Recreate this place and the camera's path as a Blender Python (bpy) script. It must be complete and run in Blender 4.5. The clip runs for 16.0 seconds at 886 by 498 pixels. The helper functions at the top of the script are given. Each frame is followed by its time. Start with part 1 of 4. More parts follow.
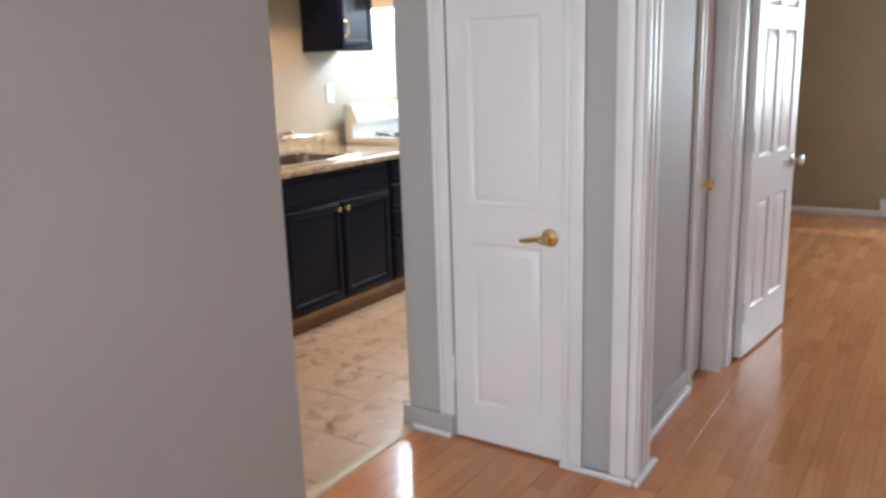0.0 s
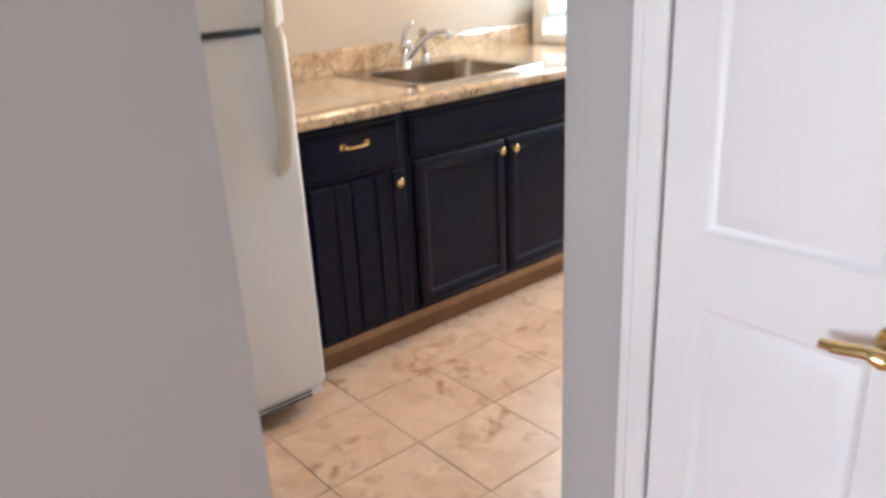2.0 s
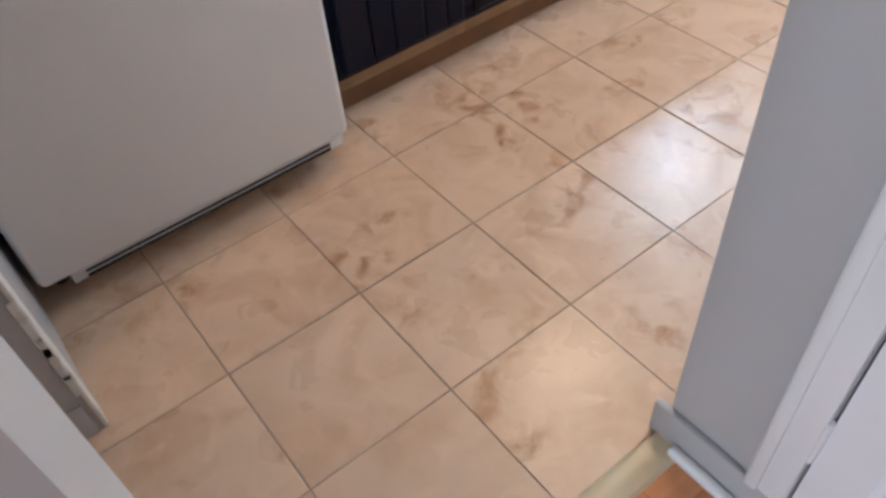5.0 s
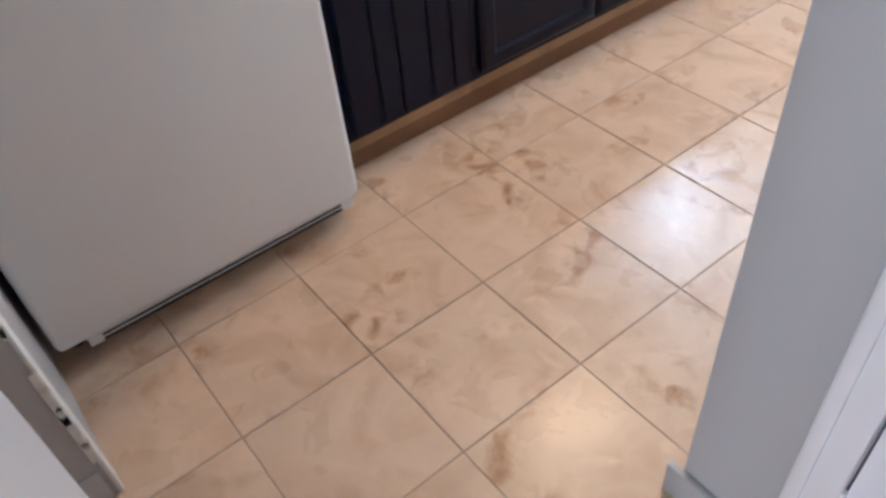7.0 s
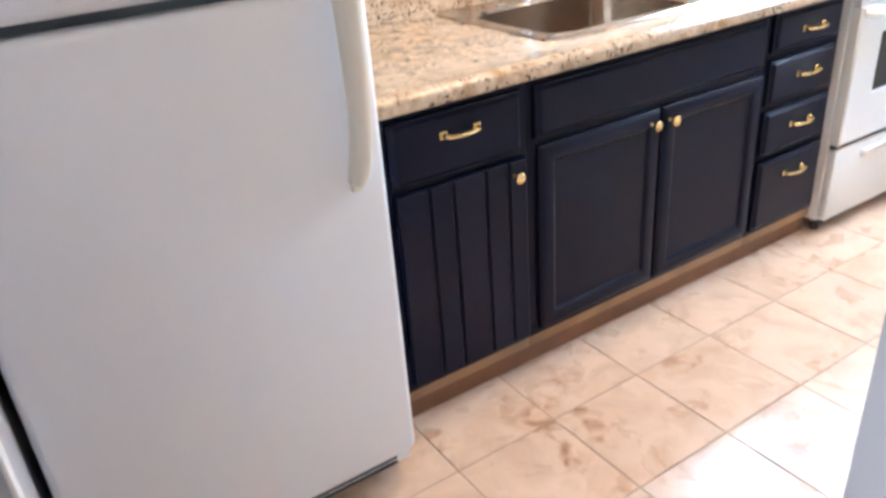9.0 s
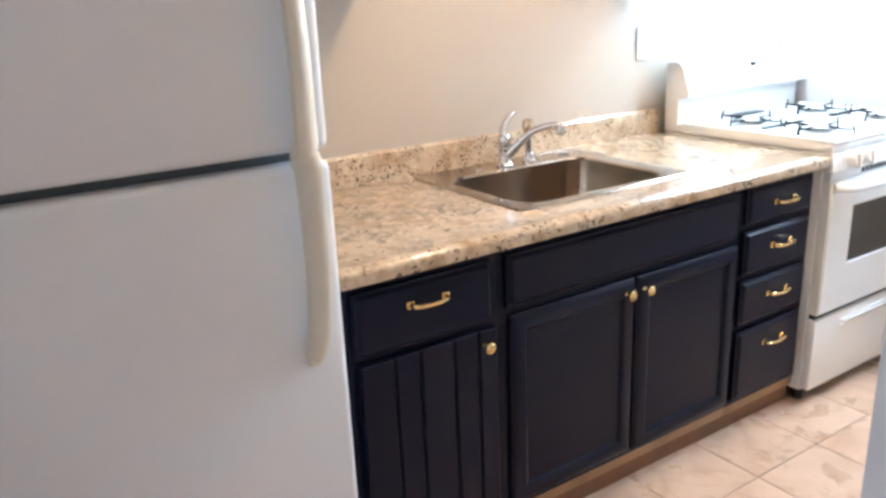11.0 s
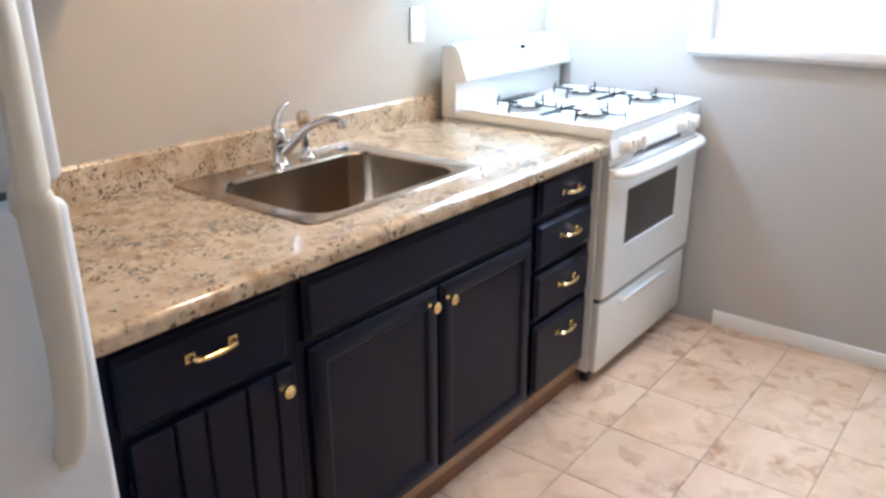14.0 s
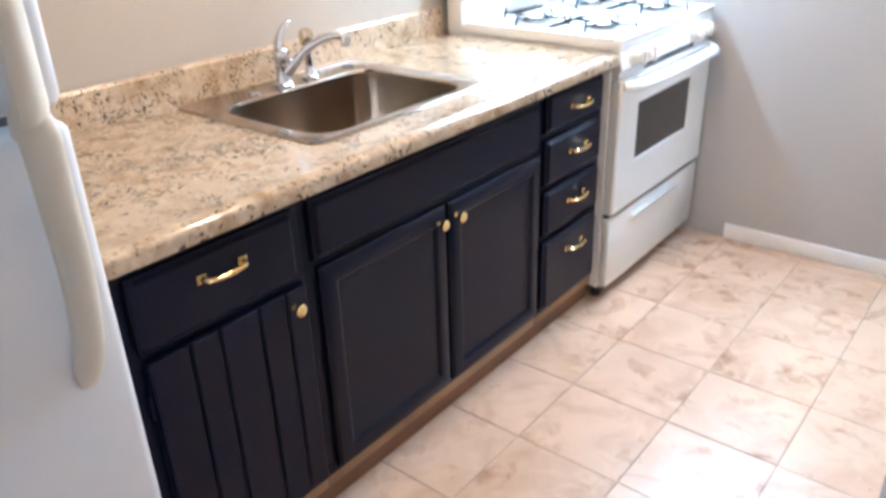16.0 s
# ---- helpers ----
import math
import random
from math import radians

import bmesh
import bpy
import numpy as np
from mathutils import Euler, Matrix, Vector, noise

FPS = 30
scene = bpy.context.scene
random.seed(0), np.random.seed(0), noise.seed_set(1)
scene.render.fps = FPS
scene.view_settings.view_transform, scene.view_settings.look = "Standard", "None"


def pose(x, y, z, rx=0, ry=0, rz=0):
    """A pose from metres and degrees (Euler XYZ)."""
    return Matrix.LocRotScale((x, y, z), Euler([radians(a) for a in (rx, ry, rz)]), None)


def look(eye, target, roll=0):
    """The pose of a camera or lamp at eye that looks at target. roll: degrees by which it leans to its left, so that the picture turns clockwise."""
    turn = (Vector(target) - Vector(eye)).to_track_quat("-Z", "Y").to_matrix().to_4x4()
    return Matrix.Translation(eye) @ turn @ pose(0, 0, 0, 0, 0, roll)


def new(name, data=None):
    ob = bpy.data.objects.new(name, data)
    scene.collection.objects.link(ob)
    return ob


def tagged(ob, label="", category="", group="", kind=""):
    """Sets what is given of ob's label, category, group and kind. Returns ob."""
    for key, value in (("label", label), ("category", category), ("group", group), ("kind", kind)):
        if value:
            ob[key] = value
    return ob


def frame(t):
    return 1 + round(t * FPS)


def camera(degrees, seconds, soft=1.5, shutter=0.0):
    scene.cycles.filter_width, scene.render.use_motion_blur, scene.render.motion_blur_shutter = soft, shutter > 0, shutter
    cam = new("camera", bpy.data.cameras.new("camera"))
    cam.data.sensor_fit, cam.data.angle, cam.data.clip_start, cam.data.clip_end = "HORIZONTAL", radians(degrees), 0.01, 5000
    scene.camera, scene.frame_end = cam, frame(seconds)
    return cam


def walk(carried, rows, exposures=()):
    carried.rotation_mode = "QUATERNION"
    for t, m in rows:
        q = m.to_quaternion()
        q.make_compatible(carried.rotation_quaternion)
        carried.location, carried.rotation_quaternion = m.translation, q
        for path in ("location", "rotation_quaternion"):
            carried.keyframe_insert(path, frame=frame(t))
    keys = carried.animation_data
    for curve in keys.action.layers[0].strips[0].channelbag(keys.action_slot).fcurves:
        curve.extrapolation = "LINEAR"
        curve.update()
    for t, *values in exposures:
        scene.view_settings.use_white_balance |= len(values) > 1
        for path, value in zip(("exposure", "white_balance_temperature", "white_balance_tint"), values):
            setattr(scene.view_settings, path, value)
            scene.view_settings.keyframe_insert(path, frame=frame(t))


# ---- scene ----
cam = camera(59.5, 16.0, soft=3.0, shutter=0.5)
PATH = [
    (0, (-2.332, -2.803, 1.352), (-0.705, -1.729, 0.907), -1.8),
    (0.5, (-1.965, -2.572, 1.365), (-0.318, -1.531, 0.913), -3.2),
    (1, (-1.64, -2.414, 1.375), (-0.147, -1.14, 0.992), -2.8),
    (1.5, (-1.361, -2.224, 1.35), (-0.026, -0.819, 0.855), -1.8),
    (2, (-1.114, -2.046, 1.342), (0.072, -0.606, 0.622), -2.9),
    (2.5, (-0.888, -1.892, 1.335), (0.129, -0.419, 0.442), -2.1),
    (3, (-0.811, -1.704, 1.288), (0.192, -0.368, 0.189), -3.0),
    (3.5, (-0.752, -1.575, 1.244), (0.148, -0.346, -0.051), -4.6),
    (4, (-0.696, -1.483, 1.228), (0.083, -0.369, -0.239), -4.1),
    (6.5, (-0.71, -1.451, 1.259), (0.057, -0.299, -0.184), -6.9),
    (7, (-0.698, -1.446, 1.28), (0.096, -0.257, -0.119), -6.3),
    (7.5, (-0.688, -1.439, 1.29), (0.121, -0.199, -0.054), -6.1),
    (8, (-0.691, -1.422, 1.334), (0.16, -0.086, 0.112), -5.8),
    (8.5, (-0.696, -1.428, 1.337), (0.199, 0.013, 0.277), -5.7),
    (9, (-0.713, -1.416, 1.364), (0.214, 0.093, 0.434), -4.6),
    (9.5, (-0.72, -1.412, 1.366), (0.244, 0.155, 0.583), -4.5),
    (10, (-0.712, -1.409, 1.408), (0.283, 0.211, 0.788), -3.4),
    (12.5, (-0.502, -1.233, 1.418), (0.664, 0.263, 0.786), -1.1),
    (13, (-0.5, -1.144, 1.436), (0.836, 0.17, 0.738), 0.1),
    (13.5, (-0.506, -1.128, 1.437), (0.935, 0.078, 0.752), 0.3),
    (14, (-0.51, -1.128, 1.439), (0.963, 0.035, 0.746), -0.2),
    (14.5, (-0.507, -1.128, 1.431), (0.954, 0.054, 0.746), -0.6),
    (15, (-0.51, -1.141, 1.445), (0.94, 0.048, 0.749), -0.7),
    (15.5, (-0.504, -1.135, 1.432), (0.923, 0.047, 0.681), -1.1),
    (16, (-0.505, -1.141, 1.434), (0.881, 0.001, 0.553), -1.9),
]
EXPOSURES = [
    (0, -0.1, 6350, 10), (0.5, -0.17, 6350, 10), (1, -0.24, 6300, 10), (1.5, 0.12, 6200, 10), (2, 0.42, 6150, 10), (2.5, 0.72, 5950, 10),
    (3, 0.56, 5700, 10), (3.5, 0.26, 5750, 10), (4, -0.12, 5850, 10), (6.5, 0.14, 5650, 10), (7, 0.1, 5650, 10), (7.5, 0.15, 5600, 10),
    (8, 0.15, 5600, 10), (8.5, 0.58, 5450, 10), (9, 0.86, 5400, 10), (9.5, 0.94, 5400, 10), (10, 0.82, 5600, 10), (12.5, 0.05, 5650, 10),
    (13, 0.04, 5550, 10), (14, 0.04, 5550, 10), (14.5, 0.06, 5550, 10), (15, 0.03, 5550, 10), (15.5, 0.02, 5500, 10), (16, 0.45, 5350, 10),
]
walk(cam, [(t, look(eye, target, roll)) for t, eye, target, roll in PATH], EXPOSURES)

# ---- light ----
world = bpy.data.worlds.new("sky")
scene.world = world
world.use_nodes = True
_n = world.node_tree.nodes
_sky = _n.new("ShaderNodeTexSky")
_sky.sky_type = "NISHITA"
_sky.sun_disc = False
_sky.sun_elevation, _sky.sun_rotation = radians(40), radians(200)
_bg = _n["Background"]
_bg.inputs[1].default_value = 0.15
world.node_tree.links.new(_sky.outputs[0], _bg.inputs[0])


def lamp(name, kind, m, energy, color, **more):
    data = bpy.data.lights.new(name, kind)
    data.energy, data.color = energy, color
    for key, value in more.items():
        if key == "radius":
            data.shadow_soft_size = value
        if key == "size":
            data.shape, data.size, data.size_y = "RECTANGLE", value[0], value[1]
        if key == "angle":
            data.angle = value
    ob = new(name, data)
    ob.matrix_world = m
    return ob


lamp("sun", "SUN", look((0, 0, 0), (-0.3, 0.75, -0.62)), 2.0, (1.0, 0.95, 0.88), angle=radians(1.0))
# ceiling bulb of the kitchen and the bulb under the range hood
lamp("ceiling_bulb", "POINT", pose(0.98, -0.03, 2.27), 50, (1.0, 0.68, 0.39), radius=0.07)
lamp("hood_bulb", "POINT", pose(2.15, 0.45, 1.742), 52, (0.66, 0.86, 1.0), radius=0.035)
# daylight in the kitchen and far room windows; the living room pair is added, unseen fill
lamp("daylight_kitchen", "AREA", look((2.60, -0.36, 1.80), (1.3, -0.75, 0.0)), 40, (0.74, 0.88, 1.0), size=(0.62, 0.5))
lamp("daylight_far_room", "AREA", look((5.32, -4.2, 1.5), (0, -4.0, 0.9)), 112, (0.76, 0.90, 1.0), size=(1.1, 1.1))
lamp("fill_living_south", "AREA", look((-1.9, -5.12, 1.5), (-1.6, 0, 1.1)), 4, (0.80, 0.91, 1.0), size=(1.6, 1.2))
lamp("fill_living_west", "AREA", look((-4.62, -2.25, 1.5), (0, -2.2, 1.0)), 86, (0.80, 0.91, 1.0), size=(1.4, 1.2))


# ---- materials ----
def material(name, color, rough=0.5, metal=0.0, mottle=0.06, scale=3.0, grain=120.0, bump=0.05, coat=0.0, rand=0.0, second=None, spots=0.5, spec=0.5):
    m = bpy.data.materials.new(name)
    m.use_nodes = True
    n, l = m.node_tree.nodes, m.node_tree.links
    b = n["Principled BSDF"]
    tc = n.new("ShaderNodeTexCoord")
    big, small = n.new("ShaderNodeTexNoise"), n.new("ShaderNodeTexNoise")
    big.inputs["Scale"].default_value, big.inputs["Detail"].default_value = scale, 5
    small.inputs["Scale"].default_value, small.inputs["Detail"].default_value = grain, 3
    l.new(tc.outputs["Object"], big.inputs[0])
    l.new(tc.outputs["Object"], small.inputs[0])
    mix = n.new("ShaderNodeMix")
    mix.data_type = "RGBA"
    dark = second or [c * (1 - 3 * mottle) for c in color]
    mix.inputs[6].default_value, mix.inputs[7].default_value = (*dark, 1), (*color, 1)
    ramp = n.new("ShaderNodeMapRange")
    ramp.inputs[1].default_value, ramp.inputs[2].default_value = spots - 0.22, spots + 0.12
    l.new(big.outputs[0], ramp.inputs[0])
    l.new(ramp.outputs[0], mix.inputs[0])
    out = mix.outputs[2]
    if rand:
        info, hsv, mr = n.new("ShaderNodeObjectInfo"), n.new("ShaderNodeHueSaturation"), n.new("ShaderNodeMapRange")
        mr.inputs[3].default_value, mr.inputs[4].default_value = 1 - rand, 1 + rand
        l.new(info.outputs["Random"], mr.inputs[0])
        l.new(mr.outputs[0], hsv.inputs["Value"])
        l.new(out, hsv.inputs["Color"])
        out = hsv.outputs[0]
    l.new(out, b.inputs["Base Color"])
    rr = n.new("ShaderNodeMapRange")
    rr.inputs[3].default_value, rr.inputs[4].default_value = max(rough - 0.07, 0.02), rough + 0.07
    l.new(big.outputs[0], rr.inputs[0])
    l.new(rr.outputs[0], b.inputs["Roughness"])
    b.inputs["Metallic"].default_value = metal
    b.inputs["Coat Weight"].default_value = coat
    b.inputs["Specular IOR Level"].default_value = spec
    if bump:
        bp = n.new("ShaderNodeBump")
        bp.inputs["Strength"].default_value, bp.inputs["Distance"].default_value = bump, 0.002
        l.new(small.outputs[0], bp.inputs["Height"])
        l.new(bp.outputs[0], b.inputs["Normal"])
    return m


def glow(name, color, strength):
    m = bpy.data.materials.new(name)
    m.use_nodes = True
    b = m.node_tree.nodes["Principled BSDF"]
    b.inputs["Emission Color"].default_value, b.inputs["Emission Strength"].default_value = (*color, 1), strength
    return m


def stone(name, base, veins, specks, tile):
    """Mottled stone: soft clouds, veins or specks, seen on tiles (by object) or on a worktop."""
    m = bpy.data.materials.new(name)
    m.use_nodes = True
    n, l = m.node_tree.nodes, m.node_tree.links
    b = n["Principled BSDF"]
    tc = n.new("ShaderNodeTexCoord")
    vec = tc.outputs["Object"]
    if tile:
        info, add, mul = n.new("ShaderNodeObjectInfo"), n.new("ShaderNodeVectorMath"), n.new("ShaderNodeVectorMath")
        mul.operation = "SCALE"
        mul.inputs["Scale"].default_value = 0.0
        comb = n.new("ShaderNodeCombineXYZ")
        big = n.new("ShaderNodeMath")
        big.operation = "MULTIPLY"
        big.inputs[1].default_value = 37.0
        l.new(info.outputs["Random"], big.inputs[0])
        l.new(big.outputs[0], comb.inputs[0])
        l.new(big.outputs[0], comb.inputs[2])
        l.new(vec, add.inputs[0])
        l.new(comb.outputs[0], add.inputs[1])
        vec = add.outputs[0]

    def tex(scale, detail, distortion, lo, hi):
        t, r = n.new("ShaderNodeTexNoise"), n.new("ShaderNodeMapRange")
        t.inputs["Scale"].default_value, t.inputs["Detail"].default_value, t.inputs["Distortion"].default_value = scale, detail, distortion
        r.inputs[1].default_value, r.inputs[2].default_value = lo, hi
        l.new(vec, t.inputs[0])
        l.new(t.outputs[0], r.inputs[0])
        return r.outputs[0]

    def over(below, color, fac):
        x = n.new("ShaderNodeMix")
        x.data_type = "RGBA"
        l.new(fac, x.inputs[0])
        if isinstance(below, tuple):
            x.inputs[6].default_value = (*below, 1)
        else:
            l.new(below, x.inputs[6])
        x.inputs[7].default_value = (*color, 1)
        return x.outputs[2]

    if tile:
        col = over(base, tuple(min(c * 1.16, 1) for c in base), tex(4, 4, 0.3, 0.30, 0.68))
        col = over(col, veins, tex(6, 5, 1.0, 0.44, 0.80))
        blot, gate = tex(17, 8, 0.5, 0.46, 0.66), tex(4.2, 3, 0.4, 0.52, 0.66)
        both = n.new("ShaderNodeMath")
        both.operation = "MULTIPLY"
        l.new(blot, both.inputs[0])
        l.new(gate, both.inputs[1])
        col = over(col, specks, both.outputs[0])
        col = over(col, tuple(min(c * 1.14, 1) for c in base), tex(9, 3, 1.4, 0.58, 0.76))
    else:
        col = over(base, veins, tex(16, 7, 0.4, 0.44, 0.72))
        col = over(col, tuple(min(c * 1.25, 1) for c in base), tex(34, 5, 0.4, 0.50, 0.72))
        col = over(col, specks, tex(70, 5, 0.2, 0.60, 0.70))
        dots, gate = tex(120, 2, 0.2, 0.54, 0.60), tex(12, 3, 0.2, 0.45, 0.58)
        both = n.new("ShaderNodeMath")
        both.operation = "MULTIPLY"
        l.new(dots, both.inputs[0])
        l.new(gate, both.inputs[1])
        col = over(col, tuple(c * 0.3 for c in specks), both.outputs[0])
    l.new(col, b.inputs["Base Color"])
    b.inputs["Coat Weight"].default_value, b.inputs["Coat Roughness"].default_value = (0.0, 0.1) if tile else (0.6, 0.12)
    t = tex(9, 4, 0.5, 0.3, 0.7)
    r = n.new("ShaderNodeMapRange")
    r.inputs[3].default_value, r.inputs[4].default_value = (0.25, 0.37) if tile else (0.09, 0.18)
    l.new(t, r.inputs[0])
    l.new(r.outputs[0], b.inputs["Roughness"])
    bp = n.new("ShaderNodeBump")
    bp.inputs["Strength"].default_value, bp.inputs["Distance"].default_value = 0.12 if tile else 0.05, 0.003
    l.new(tex(24, 4, 1.0, 0.2, 0.8), bp.inputs["Height"])
    l.new(bp.outputs[0], b.inputs["Normal"])
    return m


def laminate(name):
    """Glossy three-strip wood laminate, strips along x."""
    m = bpy.data.materials.new(name)
    m.use_nodes = True
    n, l = m.node_tree.nodes, m.node_tree.links
    b = n["Principled BSDF"]
    tc, info = n.new("ShaderNodeTexCoord"), n.new("ShaderNodeObjectInfo")
    comb, add = n.new("ShaderNodeCombineXYZ"), n.new("ShaderNodeVectorMath")
    mul = n.new("ShaderNodeMath")
    mul.operation = "MULTIPLY"
    mul.inputs[1].default_value = 23.0
    l.new(info.outputs["Random"], mul.inputs[0])
    l.new(mul.outputs[0], comb.inputs[0])
    l.new(tc.outputs["Object"], add.inputs[0])
    l.new(comb.outputs[0], add.inputs[1])
    brick = n.new("ShaderNodeTexBrick")
    brick.inputs["Color1"].default_value, brick.inputs["Color2"].default_value = (0.64, 0.29, 0.13, 1), (0.52, 0.205, 0.085, 1)
    brick.inputs["Mortar"].default_value = (0.42, 0.16, 0.065, 1)
    brick.inputs["Scale"].default_value = 1.0
    brick.inputs["Mortar Size"].default_value = 0.0008
    brick.inputs["Brick Width"].default_value, brick.inputs["Row Height"].default_value = 0.42, 0.0635
    brick.offset = 0.37
    l.new(add.outputs[0], brick.inputs[0])
    mp = n.new("ShaderNodeMapping")
    mp.inputs["Scale"].default_value = (2.5, 45, 45)
    g = n.new("ShaderNodeTexNoise")
    g.inputs["Scale"].default_value, g.inputs["Detail"].default_value = 1.6, 6
    l.new(add.outputs[0], mp.inputs[0])
    l.new(mp.outputs[0], g.inputs[0])
    mr = n.new("ShaderNodeMapRange")
    mr.inputs[3].default_value, mr.inputs[4].default_value = 0.72, 1.25
    l.new(g.outputs[0], mr.inputs[0])
    hsv = n.new("ShaderNodeHueSaturation")
    l.new(brick.outputs[0], hsv.inputs["Color"])
    l.new(mr.outputs[0], hsv.inputs["Value"])
    l.new(hsv.outputs[0], b.inputs["Base Color"])
    b.inputs["Roughness"].default_value = 0.20
    bp = n.new("ShaderNodeBump")
    bp.inputs["Strength"].default_value, bp.inputs["Distance"].default_value = 0.05, 0.002
    l.new(g.outputs[0], bp.inputs["Height"])
    l.new(bp.outputs[0], b.inputs["Normal"])
    return m


WALL = material("grey_wall_paint", (0.455, 0.437, 0.430), 0.55, mottle=0.02, scale=1.5, grain=260, bump=0.12)
KWALL = material("greige_kitchen_wall_paint", (0.425, 0.368, 0.298), 0.5, mottle=0.02, scale=1.5, grain=260, bump=0.12)
WALL_OLIVE = material("taupe_wall_paint", (0.36, 0.30, 0.20), 0.6, mottle=0.03, scale=1.5, grain=260, bump=0.12)
CEIL = material("ceiling_paint", (0.78, 0.77, 0.75), 0.8, mottle=0.02, scale=2, grain=200, bump=0.2)
TRIM = material("white_trim_paint", (0.80, 0.785, 0.78), 0.35, mottle=0.025, scale=5, grain=90, bump=0.08)
DOORWHITE = material("white_door_paint", (0.82, 0.795, 0.80), 0.38, mottle=0.02, scale=2.5, grain=140, bump=0.07)
CHIP = material("chipped_white_paint", (0.72, 0.70, 0.66), 0.5, mottle=0.1, scale=26, grain=60, bump=0.6, second=(0.36, 0.30, 0.22), spots=0.36)
NAVY = material("navy_cabinet_paint", (0.0038, 0.0058, 0.0195), 0.36, mottle=0.06, scale=6, grain=180, bump=0.1, spec=0.17)
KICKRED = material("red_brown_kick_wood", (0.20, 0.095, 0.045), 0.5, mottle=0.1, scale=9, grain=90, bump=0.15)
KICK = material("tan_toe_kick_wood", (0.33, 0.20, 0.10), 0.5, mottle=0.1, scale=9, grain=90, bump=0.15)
GRANITE = stone("granite_laminate", (0.48, 0.37, 0.255), (0.31, 0.20, 0.105), (0.085, 0.055, 0.034), False)
TILE = stone("beige_marbled_tile", (0.57, 0.410, 0.295), (0.47, 0.30, 0.19), (0.33, 0.175, 0.085), True)
GROUT = material("grout", (0.29, 0.24, 0.20), 0.9, mottle=0.08, scale=14, grain=200, bump=0.3)
STRIP = material("cream_threshold_vinyl", (0.60, 0.50, 0.33), 0.35, mottle=0.05, scale=10, grain=150, bump=0.05)
WOOD = laminate("red_oak_laminate")
UNDER = material("dark_underlay", (0.10, 0.045, 0.02), 0.8)
# sink steel: brown in the base colour stands for warm lamp and wall reflections
STEEL = material("brushed_stainless_warm_tint", (0.48, 0.41, 0.345), 0.17, metal=1.0, mottle=0.03, scale=6, grain=300, bump=0.06)
CHROME = material("chrome", (0.66, 0.66, 0.67), 0.10, metal=1.0, mottle=0.01, bump=0)
BRASS = material("polished_brass", (0.82, 0.62, 0.30), 0.15, metal=1.0, mottle=0.04, scale=30, bump=0)
# chrome for the sprayer head; the wall's tan reflection is put into its colour
SPRAY = material("chrome_tan_reflection", (0.62, 0.50, 0.36), 0.22, metal=1.0, mottle=0.02, bump=0)
NICKEL = material("aged_nickel", (0.55, 0.53, 0.50), 0.22, metal=1.0, mottle=0.03, bump=0)
ENAMEL = material("white_enamel", (0.80, 0.80, 0.79), 0.22, mottle=0.012, scale=2, grain=100, bump=0.02, coat=0.3)
FRIDGE = material("white_textured_fridge_enamel", (0.75, 0.76, 0.775), 0.36, mottle=0.015, scale=2, grain=420, bump=0.10)
CREAM = material("yellowed_white_plastic", (0.74, 0.70, 0.60), 0.38, mottle=0.03, scale=8, bump=0.02)
PLASTIC = material("white_plastic", (0.80, 0.79, 0.77), 0.35, mottle=0.01, bump=0.0)
GASKET = material("grey_gasket", (0.13, 0.15, 0.16), 0.6, mottle=0.05)
BLACK = material("black_plastic", (0.012, 0.012, 0.013), 0.45, mottle=0.05, bump=0.05)
IRON = material("black_cast_iron", (0.010, 0.010, 0.011), 0.6, mottle=0.08, grain=200, bump=0.3, spec=0.25)
OVENGLASS = material("dark_oven_glass", (0.035, 0.033, 0.031), 0.06, mottle=0.05, bump=0)
ALU = material("burner_aluminium", (0.52, 0.52, 0.51), 0.4, metal=0.8, mottle=0.05)
BARK = material("grey_bark", (0.16, 0.13, 0.11), 0.9, mottle=0.1, scale=12, bump=0.5)
GRASS = material("winter_lawn", (0.16, 0.17, 0.08), 0.95, mottle=0.12, scale=1.2, grain=40, bump=0.6)
GLASS = bpy.data.materials.new("window_glass")
GLASS.use_nodes = True
_g = GLASS.node_tree.nodes["Principled BSDF"]
_g.inputs["Transmission Weight"].default_value, _g.inputs["Roughness"].default_value, _g.inputs["IOR"].default_value = 1.0, 0.0, 1.45


# ---- building helpers ----
def box(x0, x1, y0, y1, z0, z1, bevel=0.0, seg=2, bm=None):
    bm2 = bmesh.new()
    bmesh.ops.create_cube(bm2, size=1)
    bmesh.ops.scale(bm2, vec=(x1 - x0, y1 - y0, z1 - z0), verts=bm2.verts)
    bmesh.ops.translate(bm2, vec=((x0 + x1) / 2, (y0 + y1) / 2, (z0 + z1) / 2), verts=bm2.verts)
    if bevel:
        bmesh.ops.bevel(bm2, geom=list(bm2.edges), offset=bevel, segments=seg, profile=0.5, affect="EDGES")
    return merge(bm, bm2)


def merge(bm, other):
    if bm is None:
        return other
    tmp = bpy.data.meshes.new("tmp")
    other.to_mesh(tmp)
    other.free()
    bm.from_mesh(tmp)
    bpy.data.meshes.remove(tmp)
    return bm


